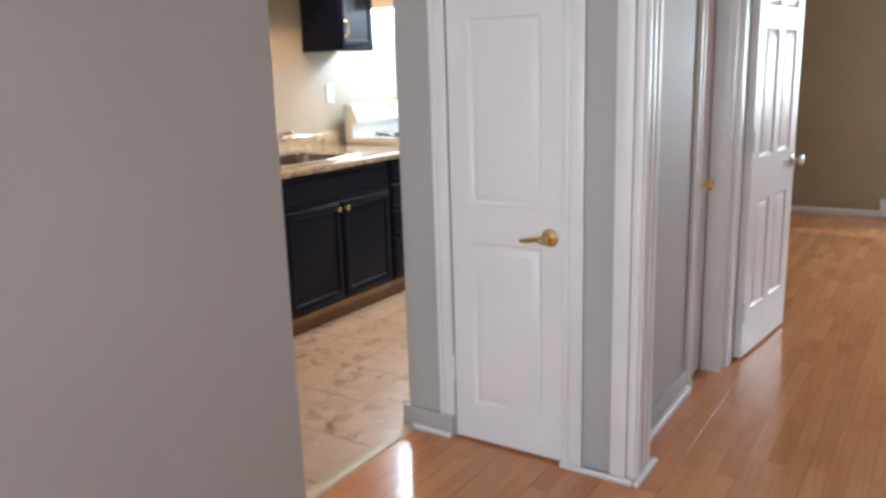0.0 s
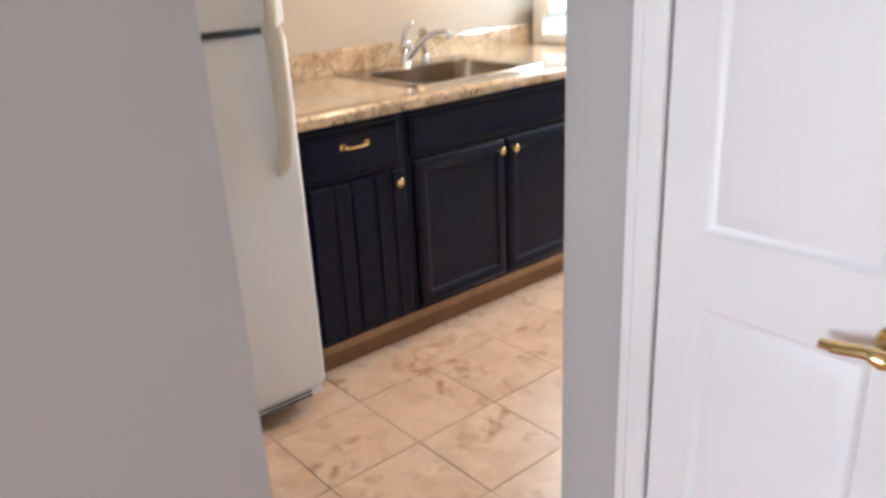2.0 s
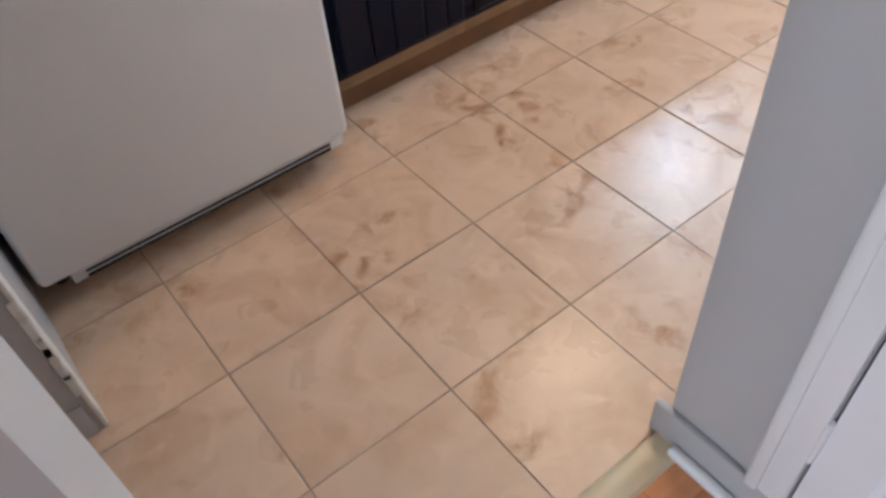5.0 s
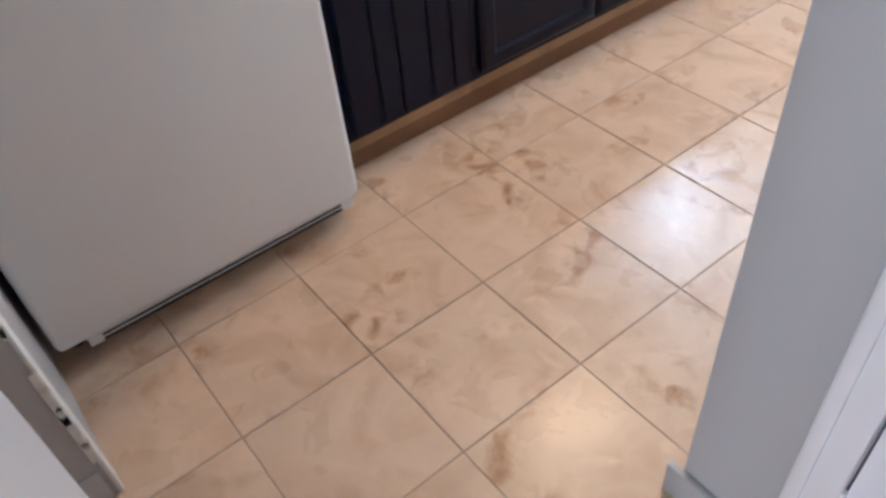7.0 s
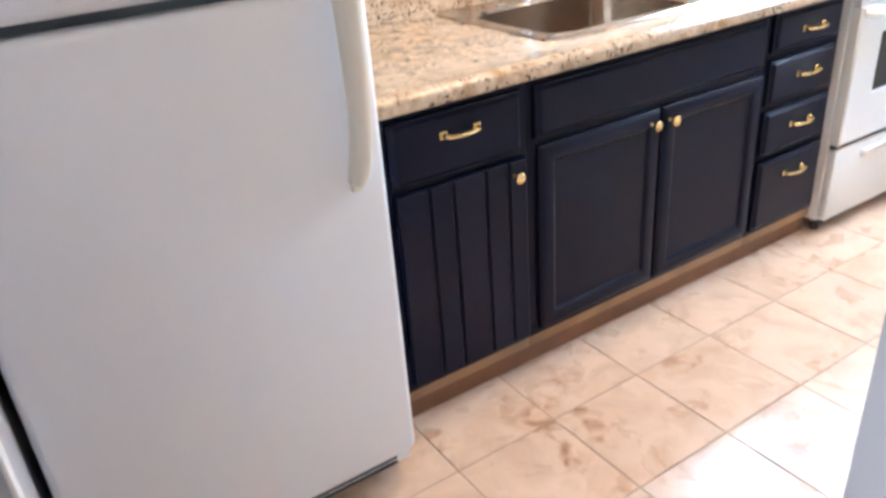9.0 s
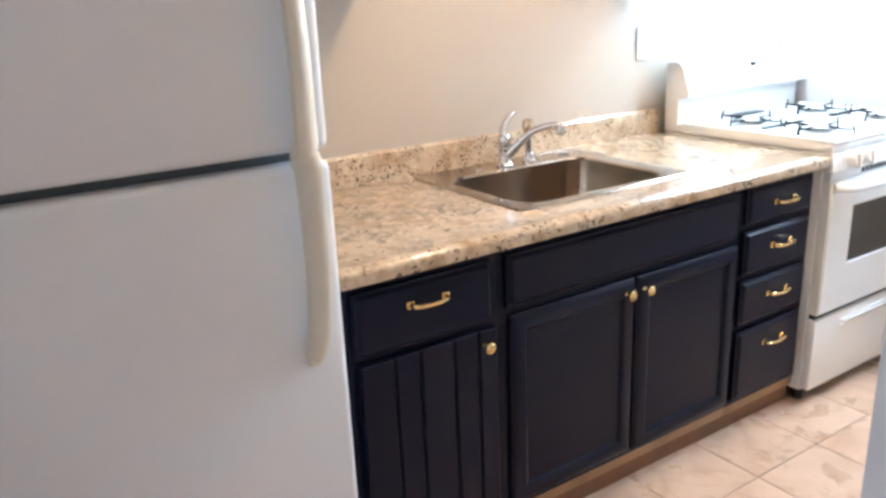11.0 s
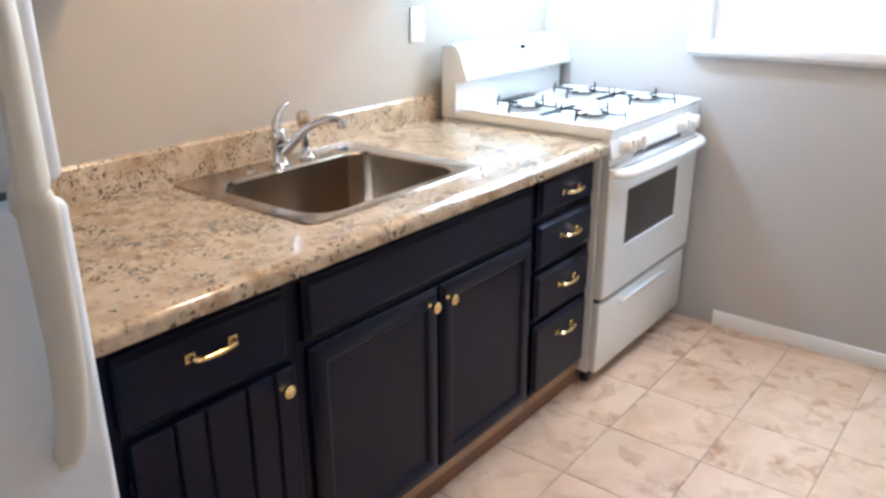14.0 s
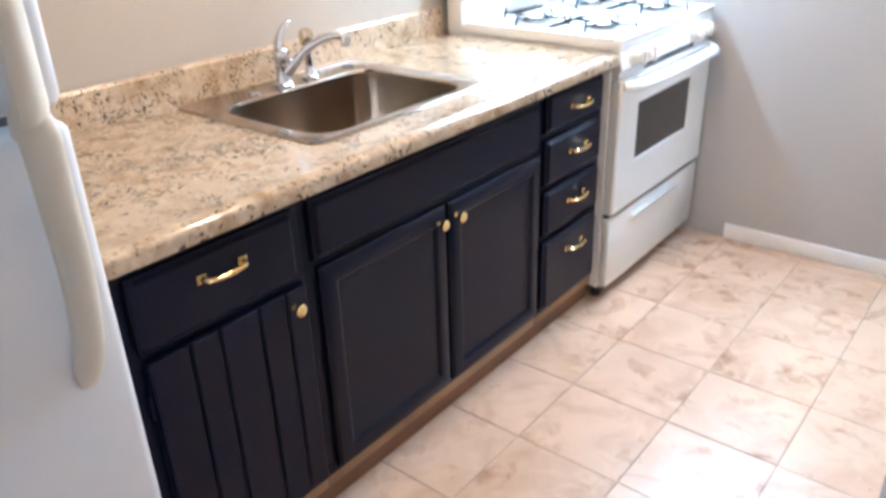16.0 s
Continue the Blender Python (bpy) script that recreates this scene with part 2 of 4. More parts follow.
def prism(profile, axis, a, b, bm=None, bevel=0.0):
    """Extrude a closed 2D profile along an axis from a to b; profile pairs are the other two axes in order."""
    bm2 = bmesh.new()
    def at(u, v, w):
        return {"x": (w, u, v), "y": (u, w, v), "z": (u, v, w)}[axis]
    r0 = [bm2.verts.new(at(u, v, a)) for u, v in profile]
    r1 = [bm2.verts.new(at(u, v, b)) for u, v in profile]
    k = len(profile)
    for i in range(k):
        bm2.faces.new((r0[i], r0[(i + 1) % k], r1[(i + 1) % k], r1[i]))
    bm2.faces.new(r0)
    bm2.faces.new(r1)
    bmesh.ops.recalc_face_normals(bm2, faces=bm2.faces)
    if bevel:
        bmesh.ops.bevel(bm2, geom=list(bm2.edges), offset=bevel, segments=2, profile=0.5, affect="EDGES")
    return merge(bm, bm2)


def rod(points, radius, sides=10, bm=None, flat=1.0):
    """A tube along points; radius one number or one for each point."""
    bm2 = bmesh.new()
    pts = [Vector(p) for p in points]
    rad = radius if isinstance(radius, (list, tuple)) else [radius] * len(pts)
    rings, up = [], None
    for i, p in enumerate(pts):
        d = (pts[min(i + 1, len(pts) - 1)] - pts[max(i - 1, 0)]).normalized()
        if up is None:
            up = d.orthogonal().normalized()
        u = (up - d * up.dot(d)).normalized()
        up = u
        v = d.cross(u)
        rings.append([bm2.verts.new(p + rad[i] * (math.cos(a) * u + flat * math.sin(a) * v)) for a in [2 * math.pi * k / sides for k in range(sides)]])
    for r0, r1 in zip(rings, rings[1:]):
        for k in range(sides):
            bm2.faces.new((r0[k], r0[(k + 1) % sides], r1[(k + 1) % sides], r1[k]))
    bm2.faces.new(rings[0])
    bm2.faces.new(rings[-1])
    bmesh.ops.recalc_face_normals(bm2, faces=bm2.faces)
    return merge(bm, bm2)


def turned(profile, origin, axis, sides=20, bm=None):
    """A turned shape: (distance along the axis, radius) pairs."""
    o, d = Vector(origin), Vector(axis).normalized()
    return rod([o + d * s for s, r in profile], [max(r, 0.0004) for s, r in profile], sides, bm)


def curve_points(pts, n=8):
    """A smooth line through points."""
    out = []
    p = [Vector(q) for q in pts]
    p = [2 * p[0] - p[1]] + p + [2 * p[-1] - p[-2]]
    for i in range(1, len(p) - 2):
        for k in range(n):
            t = k / n
            out.append(0.5 * (2 * p[i] + (p[i + 1] - p[i - 1]) * t + (2 * p[i - 1] - 5 * p[i] + 4 * p[i + 1] - p[i + 2]) * t * t
                              + (3 * p[i] - p[i - 1] - 3 * p[i + 1] + p[i + 2]) * t ** 3))
    return out + [p[-2]]


def rounded(x0, x1, y0, y1, r, n=8):
    out = []
    for cx, cy, a0 in ((x1 - r, y1 - r, 0), (x0 + r, y1 - r, 90), (x0 + r, y0 + r, 180), (x1 - r, y0 + r, 270)):
        out += [(cx + r * math.cos(radians(a0 + 90 * k / n)), cy + r * math.sin(radians(a0 + 90 * k / n))) for k in range(n + 1)]
    return out


def finish(name, bm, mat, at=(0, 0, 0), smooth=35):
    bmesh.ops.translate(bm, vec=[-c for c in at], verts=bm.verts)
    me = bpy.data.meshes.new(name)
    bm.to_mesh(me)
    bm.free()
    me.materials.append(mat)
    for p in me.polygons:
        p.use_smooth = True
    me.set_sharp_from_angle(angle=radians(smooth))
    return me


def thing(name, at, label, category, group="", kind=""):
    ob = new(name)
    ob.location = at
    ob.empty_display_size = 0.05
    return tagged(ob, label, category, group, kind)


def base_of(ob):
    o = Vector((0, 0, 0))
    while ob:
        o += ob.location
        ob = ob.parent
    return o


def part(name, bm, mat, parent, label=""):
    ob = new(name, finish(name, bm, mat, base_of(parent)))
    ob.parent = parent
    return tagged(ob, label)


def single(name, bm, mat, label, category, kind="", at=(0, 0, 0), group=""):
    ob = new(name, finish(name, bm, mat, at))
    ob.location = at
    return tagged(ob, label, category, group, kind)


def structure(name, bm, mat, label, category):
    return single(name, bm, mat, label, category, "structure")


# ---- structure ----
TOP = 2.4
NORTH, EAST, CLOSET, HALL, SILL = 0.705, 2.535, -0.045, -1.945, 1.147
JAMB_X, JAMB_Y0, JAMB_Y1 = -0.757, -1.222, -1.080
structure("wall_north", box(-0.92, EAST + 0.1, NORTH, NORTH + 0.1, -0.05, TOP), KWALL, "greige painted kitchen wall behind the counter", "wall")
W0, W1, WT = -0.70, -0.03, 2.05
b = box(EAST, EAST + 0.1, -1.095, W0, -0.05, TOP)
box(EAST, EAST + 0.1, W1, NORTH, -0.05, TOP, bm=b)
box(EAST, EAST + 0.1, W0, W1, -0.05, SILL - 0.01, bm=b)
box(EAST, EAST + 0.1, W0, W1, WT, TOP, bm=b)
structure("wall_east", b, WALL, "grey painted kitchen wall with a window", "wall")
b = box(-0.915, -0.807, -0.455, NORTH, -0.05, TOP)
box(-1.4, -0.915, -0.455, -0.355, -0.05, TOP, bm=b)
structure("wall_partition", b, WALL, "grey partition wall beside the refrigerator", "wall")
structure("wall_nook", box(-1.5, -1.4, JAMB_Y1, -0.355, -0.05, TOP), WALL, "grey wall closing the kitchen nook", "wall")
b = box(-4.6, JAMB_X, JAMB_Y0, JAMB_Y1, -0.05, TOP)
box(JAMB_X, CLOSET, JAMB_Y0, JAMB_Y1, 2.1, TOP, bm=b)
structure("wall_doorway", b, WALL, "grey painted wall with the opening to the kitchen", "wall")
# closet block: front with the closet door, kitchen side and hall side
D0, D1, DT = -1.770, -1.333, 2.02
b = box(CLOSET, CLOSET + 0.1, D1, -1.116, -0.05, TOP)
box(CLOSET, CLOSET + 0.1, -1.955, D0, -0.05, TOP, bm=b)
box(CLOSET, CLOSET + 0.1, D0, D1, DT, TOP, bm=b)
structure("wall_closet", b, WALL, "grey painted wall round the closet door", "wall")
structure("wall_kitchen_south", box(CLOSET + 0.1, EAST + 0.1, -1.205, -1.116, -0.05, TOP), KWALL, "greige painted wall between kitchen and closet", "wall")
H0, H1 = 0.84, 1.05
R0, R1 = 1.24, 1.88
b = box(CLOSET + 0.1, H0, HALL, HALL + 0.1, -0.05, TOP)
box(H0, H1, HALL, HALL + 0.1, 2.0, TOP, bm=b)
box(H1, R0, HALL, HALL + 0.1, -0.05, TOP, bm=b)
box(R0, R1, HALL, HALL + 0.1, 2.03, TOP, bm=b)
box(R1, R1 + 0.09, HALL, HALL + 0.1, -0.05, TOP, bm=b)
box(R1 + 0.04, R1 + 0.09, HALL + 0.1, -1.25, -0.05, TOP, bm=b)
structure("wall_hall", b, WALL, "grey painted hall wall with two doors", "wall")
structure("wall_behind_doors", box(CLOSET + 0.1, 5.3, -1.25, -1.206, -0.05, TOP), WALL_OLIVE, "plain wall closing the rooms behind the doors", "wall")
b = box(5.3, 5.4, -3.65, -1.206, -0.05, TOP)
box(5.3, 5.4, -5.2, -4.75, -0.05, TOP, bm=b)
box(5.3, 5.4, -4.75, -3.65, -0.05, 0.95, bm=b)
box(5.3, 5.4, -4.75, -3.65, 2.05, TOP, bm=b)
structure("wall_far", b, WALL_OLIVE, "taupe painted wall at the end of the far room", "wall")
# living room openings are out of view, added to hold the fill lamps
b = box(-4.7, -2.7, -5.2, -5.1, -0.05, TOP)
box(-1.1, 5.3, -5.2, -5.1, -0.05, TOP, bm=b)
box(-2.7, -1.1, -5.2, -5.1, -0.05, 0.9, bm=b)
box(-2.7, -1.1, -5.2, -5.1, 2.1, TOP, bm=b)
structure("wall_south", b, WALL, "grey living room wall with an added light opening", "wall")
b = box(-4.7, -4.6, -5.1, -2.95, -0.05, TOP)
box(-4.7, -4.6, -1.55, JAMB_Y1, -0.05, TOP, bm=b)
box(-4.7, -4.6, -2.95, -1.55, -0.05, 0.9, bm=b)
box(-4.7, -4.6, -2.95, -1.55, 2.1, TOP, bm=b)
structure("wall_west", b, WALL, "grey living room wall with an added light opening", "wall")
structure("ceiling", box(-4.7, 5.4, -5.2, 0.81, TOP, TOP + 0.1), CEIL, "white painted ceiling", "ceiling")
structure("ground", box(-400, 400, -400, 400, -0.7, -0.6), GRASS, "pale winter lawn outside the house", "ground")

# corner board with chipped paint at the partition's end
b = box(-0.812, -0.803, -0.458, -0.40, 0.0, TOP, 0.003)
for i in range(26):
    z = random.uniform(0.02, 2.3)
    box(-0.8145 - random.uniform(0, 0.005), -0.806, -0.4592, -0.456, z, z + random.choice((0.01, 0.02, 0.06, 0.14)), 0.0008, 1, bm=b)
structure("trim_partition", b, CHIP, "white corner trim with chipped old paint", "trim")

# baseboards and shoe mouldings
def shoe(name, x0, x1, y0, y1, mat=TRIM, h=0.022):
    structure(name, box(x0, x1, y0, y1, 0, h, 0.007, 3), mat, "white quarter-round shoe moulding", "trim")
def board(name, x0, x1, y0, y1, h, mat, label):
    structure(name, box(x0, x1, y0, y1, 0, h, 0.004), mat, label, "baseboard")
board("baseboard_closet_left", CLOSET - 0.014, CLOSET, -1.322, -1.09, 0.085, WALL, "grey-painted baseboard beside the closet door")
shoe("trim_shoe_closet_left", CLOSET - 0.034, CLOSET - 0.0145, -1.322, -1.145)
shoe("trim_shoe_closet_right", CLOSET - 0.034, CLOSET - 0.0205, -2.03, -1.767)
shoe("trim_shoe_corner", CLOSET - 0.033, CLOSET + 0.17, -2.052, -2.0305)
board("baseboard_hall", 0.13, H0 - 0.06, HALL - 0.014, HALL, 0.1, WALL, "grey-painted hall baseboard")
shoe("trim_shoe_hall", 0.13, H0 - 0.055, HALL - 0.036, HALL - 0.0145, h=0.03)
board("baseboard_east", EAST - 0.014, EAST, -1.10, -0.18, 0.064, TRIM, "white painted kitchen baseboard")
board("baseboard_far", 5.286, 5.3, -5.1, -1.25, 0.06, TRIM, "pale baseboard of the far room")
board("baseboard_partition", -0.912, -0.82, -0.4595, -0.455, 0.09, WALL, "grey-painted baseboard on the partition end")

# closet casing, corner casing and hall casings
def casing(name, x0, x1, y0, y1, z0, z1, label="white painted door casing"):
    b = box(x0, x1, y0, y1, z0, z1, 0.004)
    if abs(x1 - x0) < abs(y1 - y0):
        box(x0 - 0.006, x0 + 0.004, y0 + (y1 - y0) * 0.62, y1 - 0.004, z0, z1, 0.003, bm=b)
    else:
        box(x0 + (x1 - x0) * 0.55, x1 - 0.004, y0 - 0.006, y0 + 0.004, z0, z1, 0.003, bm=b)
    structure(name, b, TRIM, label, "trim")
casing("trim_closet_left", CLOSET - 0.016, CLOSET, -1.332, -1.268, 0.086, 2.09)
casing("trim_closet_right", CLOSET - 0.016, CLOSET, -1.842, -1.767, 0.0, 2.09)
casing("trim_closet_top", CLOSET - 0.0165, CLOSET, -1.842, -1.268, 2.0905, 2.16)
b = box(CLOSET - 0.02, CLOSET + 0.008, -2.0, -1.945, 0, TOP, 0.004)
box(CLOSET - 0.008, CLOSET + 0.15, -2.03, -2.0, 0, TOP, 0.006, bm=b)
for k in range(3):
    box(CLOSET + 0.004 + 0.045 * k, CLOSET + 0.032 + 0.045 * k, -2.037, -2.029, 0, TOP, 0.003, bm=b)
box(CLOSET + 0.10, CLOSET + 0.15, -2.0, -1.945, 0, TOP, 0.003, bm=b)
structure("trim_corner", b, TRIM, "white fluted casing wrapping the closet corner", "trim")
casing("trim_hall_left", H0 - 0.055, H0, HALL - 0.018, HALL, 0, 2.06)
b = box(H1, H1 + 0.075, HALL - 0.075, HALL, 0, 2.1, 0.005)
box(H1 + 0.08, R0 - 0.012, HALL - 0.10, HALL, 0, 2.1, 0.005, bm=b)
box(H1 + 0.012, H1 + 0.03, HALL - 0.083, HALL - 0.07, 0, 2.1, 0.003, bm=b)
box(H1 + 0.05, H1 + 0.066, HALL - 0.083, HALL - 0.07, 0, 2.1, 0.003, bm=b)
structure("trim_hall_middle", b, TRIM, "white stepped casing between two hall doors", "trim")
casing("trim_hall_right", R1 + 0.01, R1 + 0.08, HALL - 0.018, HALL, 0, 2.1)
structure("threshold", prism([(-1.165, 0.0), (-1.16, 0.007), (-1.15, 0.010), (-1.118, 0.010), (-1.108, 0.007), (-1.103, 0.0)], "x", -1.4, CLOSET - 0.001), STRIP, "cream threshold strip between tile and laminate", "threshold")


# ---- doors ----
def panel_door(name, w, h, t, panels, mat, label):
    """A moulded panel door in its own frame: x along its width from the hinge, y its thickness (front at -y), standing on z 0."""
    root = thing(name, (0, 0, 0), label, "door", kind="structure")
    xs = sorted({0, w, *[p[0] for p in panels], *[p[1] for p in panels]})
    zs = sorted({0, h, *[p[2] for p in panels], *[p[3] for p in panels]})
    b = box(0, w, t * 0.35, t, 0, h)
    for x0, x1 in zip(xs, xs[1:]):
        for z0, z1 in zip(zs, zs[1:]):
            if not any(p[0] <= x0 and x1 <= p[1] and p[2] <= z0 and z1 <= p[3] for p in panels):
                box(x0, x1, 0, t * 0.35, z0, z1, bm=b)
    part("leaf", b, mat, root)
    for x0, x1, z0, z1 in panels:
        m = 0.03
        b = bmesh.new()
        rings = []
        for inset, depth in ((0.0, 0.0), (0.008, 0.009), (0.016, 0.011), (m + 0.006, 0.002), (m + 0.012, 0.001)):
            rings.append([b.verts.new(v) for v in ((x0 + inset, depth, z0 + inset), (x1 - inset, depth, z0 + inset), (x1 - inset, depth, z1 - inset), (x0 + inset, depth, z1 - inset))])
        for r0, r1 in zip(rings, rings[1:]):
            for k in range(4):
                b.faces.new((r0[k], r0[(k + 1) % 4], r1[(k + 1) % 4], r1[k]))
        b.faces.new(rings[-1])
        bmesh.ops.recalc_face_normals(b, faces=b.faces)
        part("panel", b, mat, root)
    return root


def turn_thing(root, m):
    root.matrix_basis = m


# closet door: hinges on the kitchen side, brass lever
cw = D1 - D0 - 0.008
door = panel_door("door_closet", cw, 2.0, 0.035, [(0.075, cw - 0.075, 0.14, 0.755), (0.075, cw - 0.075, 0.885, 1.51), (0.075, cw - 0.075, 1.62, 1.9)], DOORWHITE, "closed white moulded closet door with a brass lever")
b = turned([(0, 0.03), (-0.004, 0.031), (-0.008, 0.027), (-0.010, 0.014), (-0.04, 0.011), (-0.045, 0.013), (-0.058, 0.013)], (cw - 0.045, 0, 0.795), (0, 1, 0), 24)
part("rosette", b, BRASS, door, "polished brass rosette")
b = rod(curve_points([(cw - 0.042, -0.052, 0.795), (cw - 0.07, -0.054, 0.798), (cw - 0.10, -0.052, 0.792), (cw - 0.13, -0.048, 0.788)]), [0.0125] * 6 + [0.010] * 14 + [0.008] * 5, 12, flat=0.75)
part("lever", b, BRASS, door, "polished brass lever handle")
for z in (0.27, 1.72):
    b = rod([(-0.004, -0.006, z - 0.05), (-0.004, -0.006, z + 0.05)], 0.006, 10)
    part("hinge", b, TRIM, door, "white-painted hinge barrel")
door.matrix_basis = pose(CLOSET - 0.004, D1 - 0.004, 0.012, 0, 0, -90)

# narrow hall closet door with a brass knob
hw = H1 - H0 - 0.008
door = panel_door("door_hall_closet", hw, 1.985, 0.035, [(0.05, hw - 0.05, 0.16, 0.75), (0.05, hw - 0.05, 0.88, 1.82)], DOORWHITE, "closed narrow white hall closet door with knob")
part("backplate", box(0.055, 0.10, -0.006, 0, 0.80, 0.91, 0.003), PLASTIC, door, "white knob backplate")
part("knob", turned([(0, 0.013), (-0.022, 0.010), (-0.032, 0.020), (-0.045, 0.026), (-0.056, 0.022), (-0.060, 0.004)], (0.078, 0, 0.855), (0, 1, 0)), BRASS, door, "dull brass knob")
door.matrix_basis = pose(H0 + 0.004, HALL + 0.006, 0.012)

# six-panel door standing ajar
dw = 0.64
cols = ((0.095, 0.285), (0.355, 0.545))
door = panel_door("door_room", dw, 2.0, 0.035, [(x0, x1, z0, z1) for x0, x1 in cols for z0, z1 in ((0.22, 0.72), (0.92, 1.48), (1.58, 1.84))], DOORWHITE, "white six-panel door standing slightly ajar")
part("knob", turned([(0, 0.03), (-0.006, 0.03), (-0.01, 0.011), (-0.03, 0.011), (-0.042, 0.026), (-0.056, 0.026), (-0.064, 0.006)], (dw - 0.05, 0, 0.86), (0, 1, 0)), NICKEL, door, "nickel door knob")
for z in (0.22, 1.0, 1.78):
    part("hinge", rod([(-0.004, -0.004, z - 0.045), (-0.004, -0.004, z + 0.045)], 0.007, 10), TRIM, door, "white-painted hinge")
door.matrix_basis = pose(1.25, -2.075, 0.014, 0, 0, -6.5)


# ---- windows ----
def window(name, x, y0, y1, z0, z1, side, label, depth=0.1):
    """A sash window in a wall across x; side is the way indoors (+1 or -1)."""
    root = thing(name, (x, (y0 + y1) / 2, z0), label, "window", kind="structure")
    o = x - side * depth * 0.55
    f = 0.045
    b = box(o - 0.02, o + 0.02, y0, y0 + f, z0, z1, 0.004)
    box(o - 0.02, o + 0.02, y1 - f, y1, z0, z1, 0.004, bm=b)
    box(o - 0.02, o + 0.02, y0 + f, y1 - f, z0, z0 + 0.055, 0.004, bm=b)
    box(o - 0.02, o + 0.02, y0 + f, y1 - f, z1 - f, z1, 0.004, bm=b)
    box(o - 0.02, o + 0.02, y0 + f, y1 - f, (z0 + z1) / 2 - 0.02, (z0 + z1) / 2 + 0.02, 0.004, bm=b)
    part("window_frame", b, TRIM, root)
    for a, c in ((z0 + 0.055, (z0 + z1) / 2 - 0.02), ((z0 + z1) / 2 + 0.02, z1 - f)):
        g = part("pane", box(o - 0.003, o + 0.003, y0 + f, y1 - f, a, c), GLASS, root)
        g.visible_shadow = False
    for a, c in ((y0 - 0.075, y0 - 0.0), (y1, y1 + 0.075)):
        part("casing", box(min(x, x + side * 0.018), max(x, x + side * 0.018), a, c, z0 + 0.001, z1 + 0.07, 0.004), TRIM, root)
    part("head_casing", box(min(x, x + side * 0.018), max(x, x + side * 0.018), y0, y1, z1, z1 + 0.07, 0.004), TRIM, root)
    part("window_sill", box(min(x - side * 0.08, x + side * 0.045), max(x - side * 0.08, x + side * 0.045), y0 - 0.07, y1 + 0.07, z0 - 0.046, z0, 0.008, 3), TRIM, root, "white rounded window stool")
    part("apron", box(min(x, x + side * 0.018), max(x, x + side * 0.018), y0 - 0.062, y1 + 0.062, z0 - 0.058, z0 - 0.0465, 0.003), TRIM, root)
    return root


window("window_kitchen", EAST, W0, W1, SILL + 0.008, WT, -1, "white sash window with a deep sill over the kitchen floor")
window("window_far", 5.3, -4.75, -3.65, 0.95, 2.05, -1, "white sash window of the far room")

# baseboard heater in the far room
root = thing("baseboard_heater", (5.25, -3.0, 0), "white metal baseboard heater on the far wall", "heater")
part("cover", prism([(5.284, 0.02), (5.23, 0.02), (5.225, 0.05), (5.225, 0.13), (5.245, 0.165), (5.284, 0.165)], "y", -4.6, -2.37, bevel=0.003), ENAMEL, root)
part("end_cap", box(5.222, 5.284, -2.369, -2.335, 0.015, 0.17, 0.004), ENAMEL, root)


# ---- kitchen: base cabinets ----
def pull(root, x, z, y=-0.002, length=0.105, mat=BRASS):
    b = box(x - length / 2, x - length / 2 + 0.022, y - 0.004, y, z - 0.009, z + 0.009, 0.0015)
    box(x + length / 2 - 0.022, x + length / 2, y - 0.004, y, z - 0.009, z + 0.009, 0.0015, bm=b)
    h = length / 2 - 0.011
    pts = curve_points([(x - h, y - 0.003, z), (x - h + 0.004, y - 0.018, z), (x - h * 0.6, y - 0.024, z - 0.001), (x, y - 0.026, z - 0.0015), (x + h * 0.6, y - 0.024, z - 0.001), (x + h - 0.004, y - 0.018, z), (x + h, y - 0.003, z)], 5)
    rod(pts, [0.0064 - 0.0016 * math.sin(math.pi * i / (len(pts) - 1)) for i in range(len(pts))], 8, b)
    for dx in (-0.007, 0.007):
        turned([(-0.0025, 0.004), (-0.001, 0.0068), (0.001, 0.0068), (0.0025, 0.004)], (x + dx, y - 0.026, z - 0.0015), (1, 0, 0), 12, b)
    return part("pull", b, mat, root, "polished brass bow pull")


def knob(root, x, z, y=-0.002):
    b = turned([(0, 0.009), (-0.003, 0.008), (-0.008, 0.006), (-0.014, 0.009), (-0.019, 0.0145), (-0.025, 0.0148), (-0.029, 0.011), (-0.031, 0.003)], (x, y, z), (0, 1, 0), 18)
    return part("knob", b, BRASS, root, "polished brass knob")


def slab(x0, x1, z0, z1, y1=0.02):
    """A drawer front with a stepped, bevelled edge."""
    b = box(x0, x1, 0.008, y1, z0, z1, 0.002)
    box(x0 + 0.006, x1 - 0.006, -0.001, 0.019, z0 + 0.006, z1 - 0.006, 0.0085, 1, bm=b)
    return b


def framed(x0, x1, z0, z1, f=0.052):
    """A door with a flat recessed panel and bevelled frame."""
    b = box(x0, x1, 0.010, 0.020, z0, z1)
    w = []
    outer = [(x0, z0), (x1, z0), (x1, z1), (x0, z1)]
    rings = []
    for inset, y in ((0.0, 0.0165), (0.001, 0.0105), (0.011, 0.001), (0.014, 0.0), (f - 0.012, 0.0), (f - 0.006, 0.004), (f, 0.010), (f + 0.004, 0.0105)):
        rings.append([b.verts.new((x0 + inset if k in (0, 3) else x1 - inset, y, z0 + inset if k < 2 else z1 - inset)) for k in range(4)])
    for r0, r1 in zip(rings, rings[1:]):
        for k in range(4):
            b.faces.new((r0[k], r0[(k + 1) % 4], r1[(k + 1) % 4], r1[k]))
    b.faces.new(rings[-1])
    bmesh.ops.recalc_face_normals(b, faces=b.faces)
    return b


